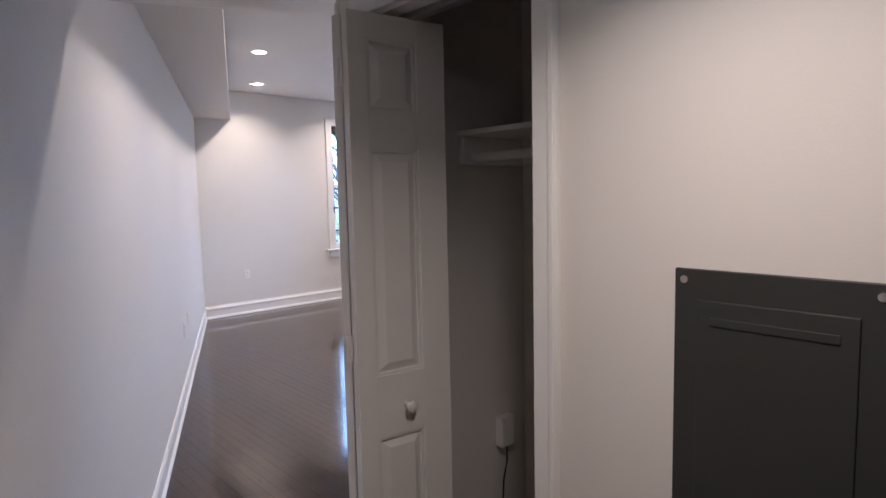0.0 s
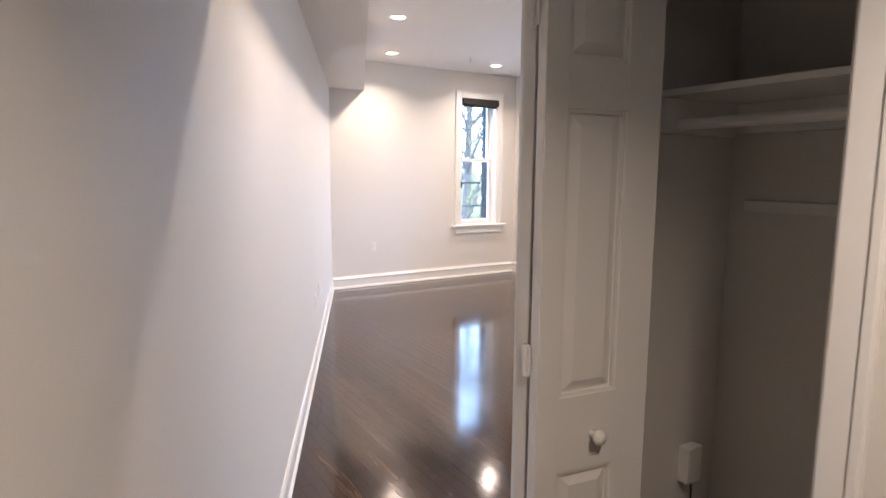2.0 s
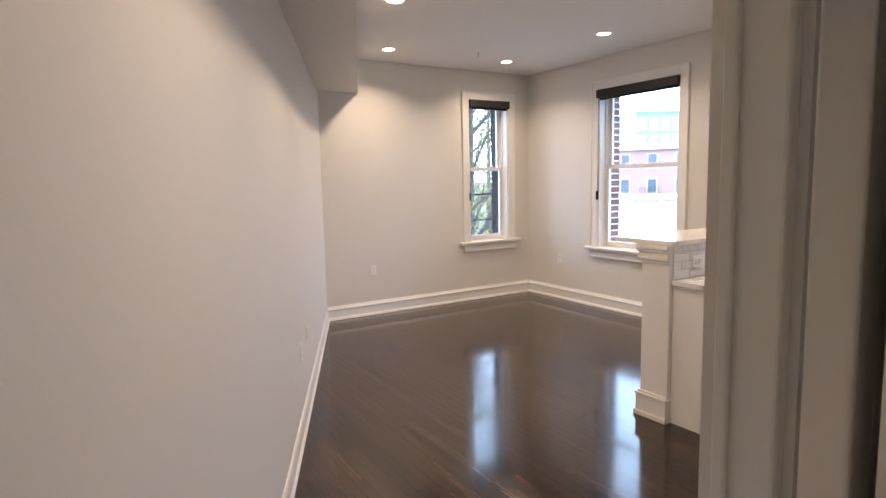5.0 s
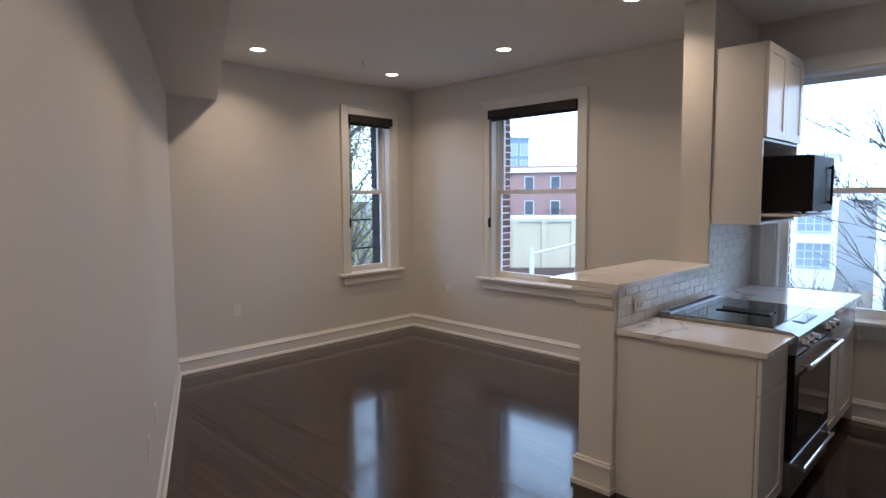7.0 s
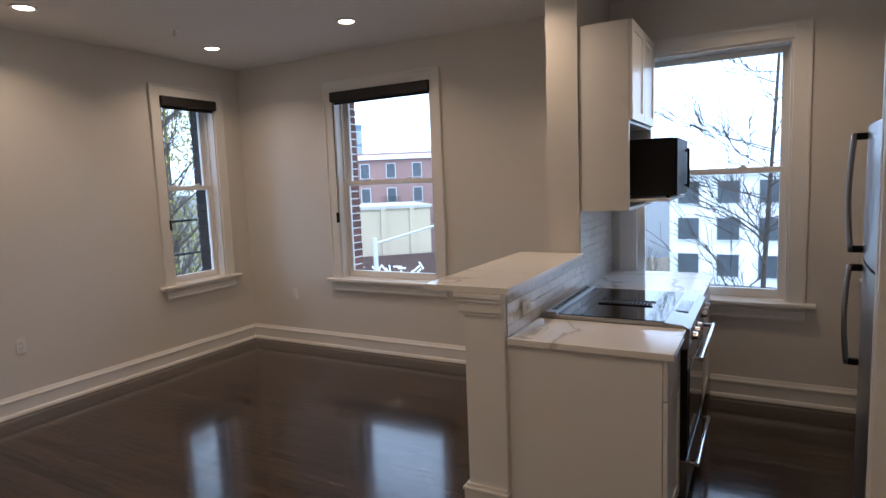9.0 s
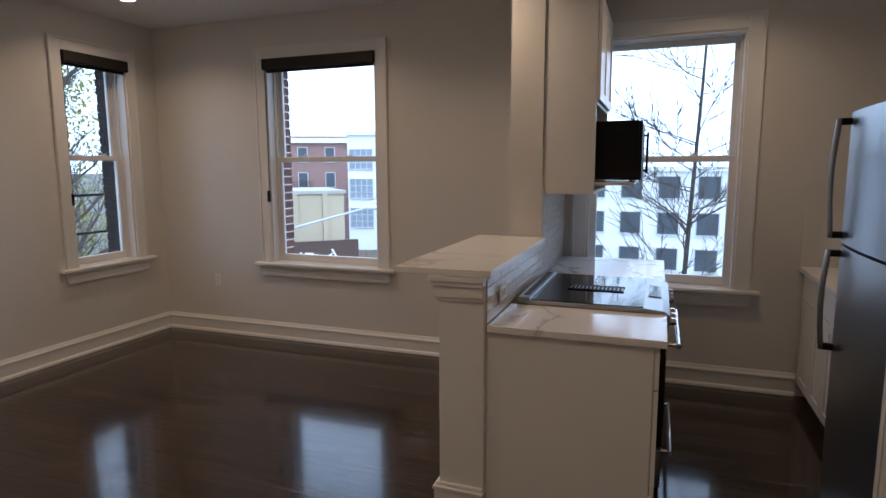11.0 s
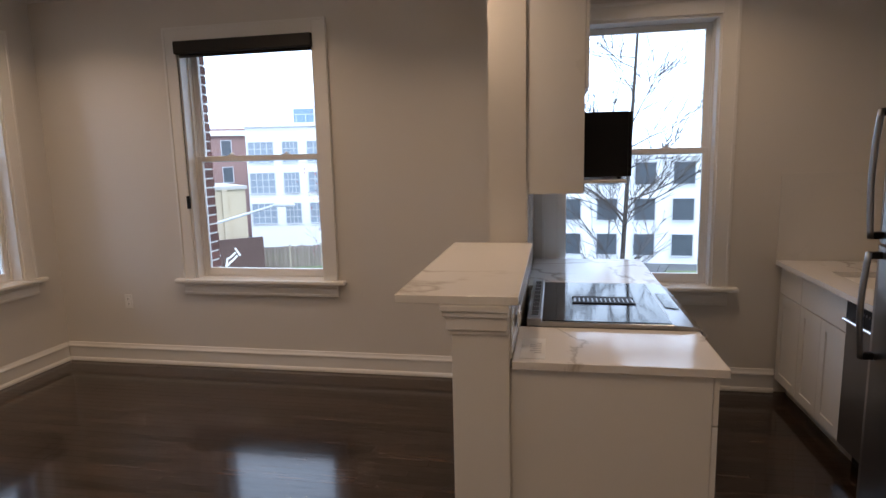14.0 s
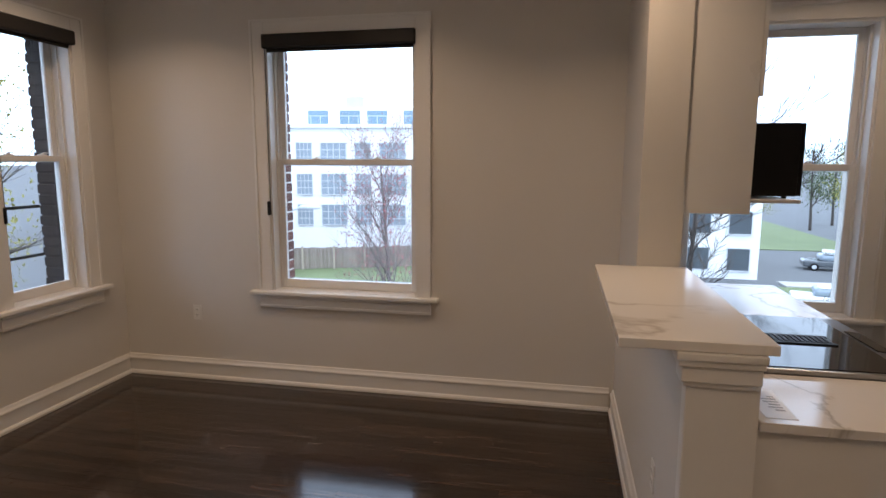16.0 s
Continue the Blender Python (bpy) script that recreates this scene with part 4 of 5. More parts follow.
# ---- electrical panel, entry door ----
ep = thing("electrical_panel", "dark grey metal electrical panel cover set in the wall", "electrical panel", pose(HALL_X, 0.412, 0.875))
part("cover", boxes(((-0.008, -0.168, 0), (0.002, 0.168, 0.485)), bevel=0.002), GREY_METAL, ep)
bm = bmesh.new()
box(bm, (-0.012, -0.125, 0.022), (-0.006, 0.125, 0.43), 0.002)
epd = part("door", bm, GREY_METAL, ep)
part("finger_recess", boxes(((-0.0145, -0.10, 0.385), (-0.011, 0.10, 0.40)), bevel=0.0012), GREY_METAL, epd)
bm = bmesh.new()
box(bm, (-0.017, -0.032, 0.03), (-0.011, 0.032, 0.075), 0.003)
part("latch", bm, BLACK, epd)
bm = bmesh.new()
box(bm, (-0.021, -0.02, 0.036), (-0.015, 0.02, 0.047), 0.002)
part("latch_tab", bm, CHROME, epd)
for y in (-0.15, 0.15):
    for z in (0.02, 0.465):
        bm = bmesh.new()
        m = Matrix.Translation((-0.008, y, z)) @ Matrix.Rotation(radians(-90), 4, "Y")
        lathe(bm, m, [(0.008, 0.0), (0.007, 0.002), (0.003, 0.003)], 14)
        part("screw", bm, CHROME, ep, "bright screw head", smooth=False)
bm = boxes(((HALL_X - 0.018, 0.15, 0), (HALL_X + 0.002, 0.235, 2.125)), ((HALL_X - 0.018, -0.75, 2.04), (HALL_X + 0.002, 0.15, 2.125)), ((HALL_X - 0.018, -0.835, 0), (HALL_X + 0.002, -0.75, 2.125)), bevel=0.004)
structure("trim", bm, TRIM, "white moulded door casing", "trim")
dd = thing("door_1", "closed white panelled hall door", "door", pose(HALL_X, 0.15, 0.008), kind="structure")
part("leaf", boxes(((-0.006, -0.897, 0), (0.002, -0.003, 2.03))), DOOR_PAINT, dd)
bm = bmesh.new()
lathe(bm, Matrix.Translation((-0.006, -0.83, 0.95)) @ Matrix.Rotation(radians(-90), 4, "Y"), [(0.03, 0.0), (0.03, 0.005), (0.011, 0.012), (0.012, 0.035), (0.026, 0.048), (0.028, 0.06), (0.015, 0.07)], 20)
part("door_knob", bm, STEEL, dd, smooth=True)

# ---- intercom and lock box on the slanting wall ----
ic = thing("video_intercom", "white wall intercom with small dark screen", "intercom", on_west(6.93, 1.485))
bm = bmesh.new()
box(bm, (0.0, 0.0, 0.0), (0.15, 0.022, 0.095), 0.004)
part("case", bm, PLASTIC, ic)
part("screen", boxes(((0.012, 0.021, 0.014), (0.095, 0.024, 0.081)), bevel=0.001), SCREEN, ic, "dark glossy screen")
kb = thing("key_box", "white wall key box with a small lock", "key box", on_west(6.90, 1.245))
bm = bmesh.new()
box(bm, (0.0, 0.0, 0.0), (0.13, 0.012, 0.115), 0.004)
part("case", bm, PLASTIC, kb)
bm = bmesh.new()
box(bm, (0.004, 0.011, -0.004), (0.126, 0.030, 0.010), 0.003)
part("ledge", bm, PLASTIC, kb)
bm = bmesh.new()
rod(bm, (0.028, 0.011, 0.062), (0.028, 0.02, 0.062), 0.008)
box(bm, (0.025, 0.019, 0.052), (0.031, 0.024, 0.072), 0.001)
part("lock", bm, STEEL, kb)


# ---- outside ----
GROUND = -7.5
YARD = -6.85        # raised yard behind the fence
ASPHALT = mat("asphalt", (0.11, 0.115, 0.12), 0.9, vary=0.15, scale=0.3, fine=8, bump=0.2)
GRASS = mat("grass", (0.13, 0.165, 0.075), 0.9, vary=0.3, scale=0.5, fine=9, bump=0.6)
CONCRETE = mat("concrete", (0.40, 0.39, 0.37), 0.9, vary=0.1, scale=0.4, fine=6, bump=0.2)
WHITE_WALL = mat("white_render", (0.78, 0.79, 0.80), 0.8, vary=0.05, scale=0.2, fine=5, bump=0.1)
RED_WALL = mat("red_brickwork", (0.30, 0.185, 0.165), 0.9, vary=0.12, scale=0.3, fine=7, bump=0.2)
BEIGE_WALL = mat("beige_stucco", (0.46, 0.39, 0.29), 0.9, vary=0.1, scale=0.4, fine=6, bump=0.2)
DARK_WALL = mat("dark_painted_block", (0.09, 0.055, 0.05), 0.9, vary=0.15, scale=0.4, fine=6, bump=0.2)
FAR_GLASS = mat("far_glass", (0.26, 0.31, 0.36), 0.3, vary=0.2, scale=0.3, fine=2, bump=0)
DARK_GLASS = mat("dark_far_glass", (0.07, 0.085, 0.10), 0.3, vary=0.2, scale=0.3, fine=2, bump=0)
BLUE_GLASS = mat("blue_glass", (0.16, 0.24, 0.30), 0.2, vary=0.15, scale=0.2, fine=2, bump=0)
FRAME_GREY = mat("frame_grey", (0.55, 0.57, 0.59), 0.5, bump=0)
FENCE_WOOD = mat("fence_wood", (0.22, 0.18, 0.155), 0.9, vary=0.2, scale=2, fine=20, bump=0.3, island=0.2)
FENCE_POST = mat("fence_post_wood", (0.36, 0.31, 0.25), 0.9, vary=0.2, scale=2, fine=20, bump=0.3)
BARK = mat("bark", (0.075, 0.062, 0.055), 0.95, vary=0.3, scale=8, fine=60, bump=0.8)
BARK_PALE = mat("bark_pale", (0.20, 0.17, 0.16), 0.95, vary=0.3, scale=8, fine=60, bump=0.8)
LEAF_YELLOW = mat("leaf_yellow_green", (0.30, 0.28, 0.07), 0.7, vary=0.3, scale=2, fine=20, bump=0, island=0.4)
LEAF_GREEN = mat("leaf_green", (0.07, 0.10, 0.03), 0.7, vary=0.3, scale=2, fine=20, bump=0, island=0.4)
BLOSSOM = mat("blossom_pink", (0.40, 0.17, 0.18), 0.7, vary=0.3, scale=2, fine=20, bump=0, island=0.4)
IRON = mat("black_iron", (0.012, 0.012, 0.013), 0.5, bump=0)
LAMP_GREY = mat("lamp_grey", (0.5, 0.52, 0.54), 0.5, bump=0)
CAR_WHITE = mat("car_white", (0.75, 0.75, 0.76), 0.25, coat=0.5, bump=0)
CAR_GREY = mat("car_grey", (0.10, 0.11, 0.12), 0.25, coat=0.5, bump=0)

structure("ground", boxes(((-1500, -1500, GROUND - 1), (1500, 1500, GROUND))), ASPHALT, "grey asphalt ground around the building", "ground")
structure("lawn", boxes(((24, 8, GROUND + 0.004), (52.5, 30, YARD))), GRASS, "mown green yard behind the fence", "lawn")
structure("lawn", boxes(((33, -16, GROUND + 0.004), (49, -5, GROUND + 0.06))), GRASS, "strip of green verge beside the road", "lawn")
structure("pavement", boxes(((10, -30, GROUND + 0.004), (14, 60, GROUND + 0.14))), CONCRETE, "pale concrete pavement along the building", "pavement")

for k in range(9):
    structure("road_marking", boxes(((56 + k * 4.5, -22 - k * 2.2, GROUND + 0.004), (58.5 + k * 4.5, -21.8 - k * 2.2, GROUND + 0.02))), WHITE_WALL, "white painted lane mark on the road", "road marking")
structure("pavement", boxes(((49.0, -60, GROUND + 0.004), (51.0, -12.5, GROUND + 0.14))), CONCRETE, "pale concrete pavement beside the road", "pavement")
structure("lawn", boxes(((70, -28, GROUND + 0.004), (130, -8, GROUND + 0.08))), GRASS, "green verge across the road", "lawn")

# brick jambs of the window openings, and the masonry skin; north jamb coloured as in shade
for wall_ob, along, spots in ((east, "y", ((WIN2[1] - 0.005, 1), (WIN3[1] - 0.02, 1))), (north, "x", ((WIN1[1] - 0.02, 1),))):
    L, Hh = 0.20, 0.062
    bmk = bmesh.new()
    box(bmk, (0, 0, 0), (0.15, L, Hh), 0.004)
    long_brick = finish(bmk, "brick", BRICK if along == "y" else SHADED_BRICK)
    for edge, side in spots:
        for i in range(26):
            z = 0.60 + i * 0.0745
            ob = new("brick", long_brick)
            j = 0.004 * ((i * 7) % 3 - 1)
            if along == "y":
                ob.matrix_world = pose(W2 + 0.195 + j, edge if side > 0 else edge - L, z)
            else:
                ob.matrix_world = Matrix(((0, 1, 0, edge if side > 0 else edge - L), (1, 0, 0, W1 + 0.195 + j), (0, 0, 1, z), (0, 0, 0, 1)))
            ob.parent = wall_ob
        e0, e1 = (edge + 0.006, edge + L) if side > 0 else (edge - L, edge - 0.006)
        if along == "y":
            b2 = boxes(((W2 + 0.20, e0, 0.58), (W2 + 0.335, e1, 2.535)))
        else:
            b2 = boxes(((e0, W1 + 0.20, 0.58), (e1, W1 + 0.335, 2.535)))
        # north mortar takes the same near-black colour, standing in for the reveal's shade
        part("mortar", b2, MORTAR if along == "y" else SHADED_BRICK, wall_ob)
for lo, hi in (((W2 + 0.20, WIN2[0] - 0.2, 2.52), (W2 + 0.44, WIN2[1] + 0.2, 2.72)), ((W2 + 0.20, WIN3[0] - 0.2, 2.52), (W2 + 0.44, WIN3[1] + 0.2, 2.72))):
    part("lintel", boxes((lo, hi)), CONCRETE, east)
part("lintel", boxes(((WIN1[0] - 0.2, W1 + 0.2, 2.52), (WIN1[1] + 0.2, W1 + 0.44, 2.72))), CONCRETE, north)
for lo, hi in (((W2 + 0.19, WIN2[0] - 0.1, 0.62), (W2 + 0.48, WIN2[1] + 0.1, 0.715)), ((W2 + 0.19, WIN3[0] - 0.1, 0.62), (W2 + 0.48, WIN3[1] + 0.1, 0.715))):
    part("outer_sill", boxes((lo, hi)), CONCRETE, east)
part("outer_sill", boxes(((WIN1[0] - 0.1, W1 + 0.19, 0.62), (WIN1[1] + 0.1, W1 + 0.48, 0.715))), CONCRETE, north)

gd = thing("window_guard", "black iron guard rails outside the narrow window", "railing", pose(WIN1[0], W1 + 0.30, 0))
for z in (0.98, 1.32):
    bm = bmesh.new()
    box(bm, (0.0, 0, z), (0.56, 0.02, z + 0.022), 0.003)
    part("rail", bm, IRON, gd)
bm = bmesh.new()
box(bm, (0.03, 0.0, 1.12), (0.05, 0.02, 1.22), 0.003)
part("catch", bm, IRON, gd)


def building(name, label, a, b, depth, z1, wall, rows, cols, size, frame=FRAME_GREY, glass=FAR_GLASS, mullions=1, group="", first=None, storey=3.2):
    """A block whose front runs from a to b (plan, left to right as seen from the flat); windows in rows from the top."""
    a, b = Vector((*a, 0)), Vector((*b, 0))
    d = (b - a).normalized()
    n = Vector((-d.y, d.x, 0))
    m = Matrix(((d.x, n.x, 0, a.x), (d.y, n.y, 0, a.y), (0, 0, 1, GROUND), (0, 0, 0, 1)))
    w, h = (b - a).length, z1 - GROUND
    o = thing(name, label, "building", m, group)
    part("wall", boxes(((0, 0, 0), (w, depth, h))), wall, o)
    part("roof", boxes(((-0.25, -0.25, h - 0.02), (w + 0.25, depth + 0.25, h + 0.35))), wall, o, "flat roof with parapet")
    ww, wh = size
    pane = boxes(((-ww / 2, -0.06, 0), (ww / 2, 0.02, wh)))
    pane_me = finish(pane, "pane", glass)
    bm = bmesh.new()
    f = 0.09
    box(bm, (-ww / 2 - f, -0.12, -f), (-ww / 2, 0.0, wh + f))
    box(bm, (ww / 2, -0.12, -f), (ww / 2 + f, 0.0, wh + f))
    box(bm, (-ww / 2, -0.12, wh), (ww / 2, 0.0, wh + f))
    box(bm, (-ww / 2, -0.16, -f), (ww / 2, 0.0, 0))
    for i in range(mullions):
        x = -ww / 2 + ww * (i + 1) / (mullions + 1)
        box(bm, (x - 0.04, -0.10, 0), (x + 0.04, -0.05, wh))
    if mullions:
        for q in (0.3, 0.65):
            box(bm, (-ww / 2, -0.10, wh * q), (ww / 2, -0.05, wh * q + 0.07))
    frame_me = finish(bm, "window", frame)
    top = (h - 1.1 - wh) if first is None else first - GROUND
    for r in range(rows):
        z = top - r * storey
        if z < 0.2:
            continue
        for c in range(cols):
            x = w * (c + 0.5) / cols
            fo = new("window", frame_me)
            fo.parent, fo.location = o, (x, 0, z)
            if mullions and c % 2:
                fo.scale = (0.62, 1, 1)
            po = new("pane", pane_me)
            po.parent = fo
    return o, w, h


wb, w, h = building("apartment_building", "white four-storey apartment building with grey-framed windows", (59.8, 35.6), (63.5, 14.0), 16, 5.3, WHITE_WALL, 4, 7, (2.6, 2.1), mullions=3, storey=3.25, first=1.6)
bm = bmesh.new()
box(bm, (3, 3, h + 0.3), (w - 4, 12, h + 2.3))
part("penthouse", bm, WHITE_WALL, wb)
for x in (4.5, 8.0, 11.0, 15.0):
    part("penthouse_window", boxes(((x, 2.92, h + 0.5), (x + 2.2, 3.02, h + 2.0))), BLUE_GLASS, wb)
bm = bmesh.new()
for x in range(0, int(w)):
    rod(bm, (x + 0.5, 0.1, h + 0.3), (x + 0.5, 0.1, h + 1.2), 0.03, seg=6)
box(bm, (0.3, 0.08, h + 1.18), (w - 0.3, 0.14, h + 1.24))
part("roof_railing", bm, FRAME_GREY, wb)
bm = bmesh.new()
box(bm, (8.5, 4, h + 2.3), (10.5, 6, h + 3.6))
rod(bm, (9.5, 5, h + 3.6), (9.5, 5, h + 5.0), 0.06)
part("roof_plant", bm, LAMP_GREY, wb)
building("apartment_building", "white low-rise building with dark square windows", (53.5, 9.5), (51.8, -11.3), 14, 1.3, WHITE_WALL, 3, 7, (1.6, 1.75), glass=DARK_GLASS, mullions=0, storey=2.95, first=-0.9)
rb, w, h = building("brick_building", "red brick apartment block with small dark windows", (60.0, 60.0), (70.5, 38.2), 14, 5.4, RED_WALL, 4, 7, (1.1, 1.8), glass=DARK_GLASS, mullions=0, storey=3.2)
part("cornice", boxes(((-0.3, -0.4, h - 0.5), (w + 0.3, 0, h + 0.1))), WHITE_WALL, rb)
for c in (2, 4):
    for z in (h - 6.4, h - 9.6):
        bm = bmesh.new()
        x = w * (c + 0.5) / 7
        box(bm, (x - 1.3, -1.2, z), (x + 1.3, 0, z + 0.12))
        box(bm, (x - 1.3, -1.2, z + 0.95), (x + 1.3, -1.14, z + 1.02))
        for k in range(14):
            rod(bm, (x - 1.3 + k * 0.2, -1.17, z), (x - 1.3 + k * 0.2, -1.17, z + 1.0), 0.02, seg=5)
        part("balcony", bm, IRON, rb)
building("office_tower", "distant hazy blue glass office tower", (98, 84), (106, 79), 14, 14.2, BLUE_GLASS, 6, 4, (1.6, 2.4), mullions=0, storey=3.4)
bw = thing("warehouse", "low beige stucco warehouse with plain walls", "building", Matrix())
bl, br = Vector((37.5, 34.5, 0)), Vector((44.0, 27.2, 0))
dv = (br - bl).normalized()
mw_ = Matrix(((dv.x, -dv.y, 0, bl.x), (dv.y, dv.x, 0, bl.y), (0, 0, 1, GROUND), (0, 0, 0, 1)))
bw.matrix_world = mw_
lw = (br - bl).length
part("wall", boxes(((0, 0, 0), (lw, 9, 7.1))), BEIGE_WALL, bw)
part("roof", boxes(((-0.15, -0.15, 7.1), (lw + 0.15, 9.15, 7.35))), CONCRETE, bw, "flat grey parapet")
for k in range(4):
    part("pilaster", boxes(((0.8 + k * 2.4, -0.18, 0), (1.2 + k * 2.4, 0, 7.1))), BEIGE_WALL, bw)
gw = thing("yard_wall", "dark painted yard wall with white scrawl", "wall", Matrix.Translation((0, 0, 0)) @ mw_)
part("wall", boxes(((0.5, -2.2, 0), (lw + 0.6, -1.9, 3.5))), DARK_WALL, gw)
bm = bmesh.new()
rng = random.Random(5)
for k in range(9):
    x, z = 2.2 + k * 0.75, 1.9
    for q in range(3):
        x0, z0_ = x + rng.uniform(-0.25, 0.25), z + rng.uniform(-0.5, 0.7)
        box(bm, (-0.35, -0.01, -0.07), (0.35, 0.01, 0.07), rot=Matrix.Translation((x0, -2.215, z0_)) @ Matrix.Rotation(rng.uniform(0, 3.1), 4, "Y"))
part("scrawl", bm, WHITE_WALL, gw, "white paint strokes")

# wooden fence
fe = thing("wooden_fence", "weathered grey-brown board fence round the yard", "fence", pose(0, 0, YARD))
rng = random.Random(11)
board = boxes(((0, -0.012, 0.05), (0.14, 0.012, 1.75)))
board_me = finish(board, "slat", FENCE_WOOD)
pb = finish(boxes(((-0.07, -0.15, 0), (0.07, -0.013, 1.9))), "post", FENCE_POST)
fa_, fb_ = Vector((43.5, 29.0, 0)), Vector((51.0, 9.0, 0))
fd_ = (fb_ - fa_).normalized()
ang = math.atan2(fd_.y, fd_.x)
n = int((fb_ - fa_).length / 0.155)
for i in range(n):
    p = fa_ + fd_ * (i * 0.155)
    o = new("slat", board_me)
    o.parent = fe
    o.matrix_local = Matrix.Translation(p) @ Matrix.Rotation(ang, 4, "Z") @ Matrix.Diagonal((1, 1, rng.uniform(0.97, 1.03), 1))
    if i % 16 == 0:
        o = new("post", pb)
        o.parent = fe
        o.matrix_local = Matrix.Translation(p) @ Matrix.Rotation(ang, 4, "Z")
for z in (0.4, 1.4):
    q = fa_ + (fb_ - fa_) / 2
    bm = bmesh.new()
    box(bm, (-(fb_ - fa_).length / 2, 0.012, z), ((fb_ - fa_).length / 2, 0.05, z + 0.09))
    o = part("rail", bm, FENCE_WOOD, fe)
    o.matrix_local = Matrix.Translation(q) @ Matrix.Rotation(ang, 4, "Z")


# ---- trees ----
for leaf in (LEAF_YELLOW, LEAF_GREEN, BLOSSOM):
    leafy(leaf)


def tree(label, base, height, trunk_r, limbs, spread, leaves, leaf_mat, leaf_size, seed, bark=BARK, start=0.25, rise=0.6, levels=3, crown_name="crown", bend=0.03, scatter=0.27):
    rng = random.Random(seed)
    t = thing("tree", label, "tree", pose(*base))
    bt, bb = ([], []), ([], [])
    tips = []

    def tube(store, a, b, r0, r1, seg):
        vs, fs = store
        d = (b - a).normalized()
        u = d.orthogonal().normalized()
        v = d.cross(u)
        o = len(vs)
        for p, r in ((a, r0), (b, r1)):
            vs.extend(tuple(p + (u * math.cos(k * 6.2832 / seg) + v * math.sin(k * 6.2832 / seg)) * r) for k in range(seg))
        fs.extend((o + k, o + (k + 1) % seg, o + seg + (k + 1) % seg, o + seg + k) for k in range(seg))
        fs.append(tuple(range(o + seg, o + 2 * seg)))

    def wooden(name, store):
        me = bpy.data.meshes.new(name)
        me.from_pydata(store[0], [], store[1])
        me.materials.append(bark)
        ob = new(name, me)
        ob.parent = t

    def limb(bm, p, d, length, r, level):
        steps = 4 if level else 8
        q = Vector(p)
        for i in range(steps):
            d = (d + Vector((rng.uniform(-1, 1), rng.uniform(-1, 1), rng.uniform(-0.4, 0.7))) * (bend if level == 0 else 0.16)).normalized()
            r0, r1 = r * (1 - 0.8 * i / steps), r * (1 - 0.8 * (i + 1) / steps)
            nxt = q + d * (length / steps)
            tube(bm, q, nxt, max(r0, 0.004), max(r1, 0.003), 8 if level == 0 else 4)
            frac = (i + 1) / steps
            if level == 0:
                if frac >= start:
                    for k in range(max(1, round(limbs / (steps * (1 - start))))):
                        a = rng.uniform(0, 2 * math.pi)
                        dd = Vector((math.cos(a), math.sin(a), rise + rng.uniform(-0.25, 0.35))).normalized()
                        limb(bb, nxt - d * rng.uniform(0, length / steps), dd, spread * (1.15 - 0.65 * frac) * rng.uniform(0.7, 1.1), max(r1 * 0.5, 0.008), 1)
            elif level < levels:
                for k in range(2):
                    a = Vector((rng.uniform(-1, 1), rng.uniform(-1, 1), rng.uniform(-0.3, 0.9)))
                    limb(bb, nxt, (d + a * 0.75).normalized(), length * rng.uniform(0.3, 0.5), max(r1 * 0.55, 0.004), level + 1)
            if level >= 2 or (level == 1 and frac > 0.5):
                tips.append(nxt.copy())
            q = nxt

    limb(bt, (0, 0, 0), Vector((0, 0, 1)), height, trunk_r, 0)
    wooden("trunk", bt)
    wooden("branches", bb)
    if leaves:
        vs, fs = [], []
        for i in range(leaves):
            c = rng.choice(tips) + Vector((rng.gauss(0, 1), rng.gauss(0, 1), rng.gauss(0, 1))) * scatter
            e = Euler((rng.uniform(0, 6.3), rng.uniform(0, 6.3), 0)).to_matrix()
            s = leaf_size * rng.uniform(0.6, 1.4)
            o = len(vs)
            vs += [tuple(c + e @ Vector(v) * s) for v in ((-0.5, 0, 0), (0, -0.28, 0.08), (0.55, 0, 0), (0, 0.28, 0.08))]
            fs.append((o, o + 1, o + 2, o + 3))
        me = bpy.data.meshes.new(crown_name)
        me.from_pydata(vs, [], fs)
        me.materials.append(leaf_mat)
        c = new(crown_name, me)
        c.parent = t
    return t


tree("slender bare street tree with thin dark branches", (9.8, 2.79, GROUND), 11.4, 0.068, 44, 2.3, 0, None, 0, 4, start=0.45, rise=0.3, levels=3)
tree("tree with sparse pink spring blossom", (21.8, 9.9, GROUND), 9.3, 0.12, 40, 3.0, 5000, BLOSSOM, 0.075, 8, bark=BARK_PALE, start=0.12, rise=1.4, levels=3)
tree("tall tree with yellow-green spring leaves", (12.6, 19.0, GROUND), 14.5, 0.26, 40, 4.6, 8000, LEAF_YELLOW, 0.06, 13, start=0.35, rise=0.7, levels=3, scatter=0.24)
for i, (x, y, hgt) in enumerate(((17, 24, 13), (30, 44, 12), (66, -34, 9), (74, -28, 10), (80, -44, 11), (70, -48, 10), (92, -30, 11), (96, -52, 12), (60, -50, 9), (84, -20, 10), (100, -36, 12), (110, -44, 13), (88, -62, 12), (57, -33, 8))):
    tree("distant street tree with thin spring leaves", (x, y, GROUND), hgt, 0.22, 18, 3.4, 5000 if i < 2 else 4000, LEAF_GREEN if 1 < i and i % 2 == 0 else LEAF_YELLOW, 0.13 if i < 2 else 0.2, 30 + i, start=0.3, rise=0.7, levels=2, scatter=0.7)

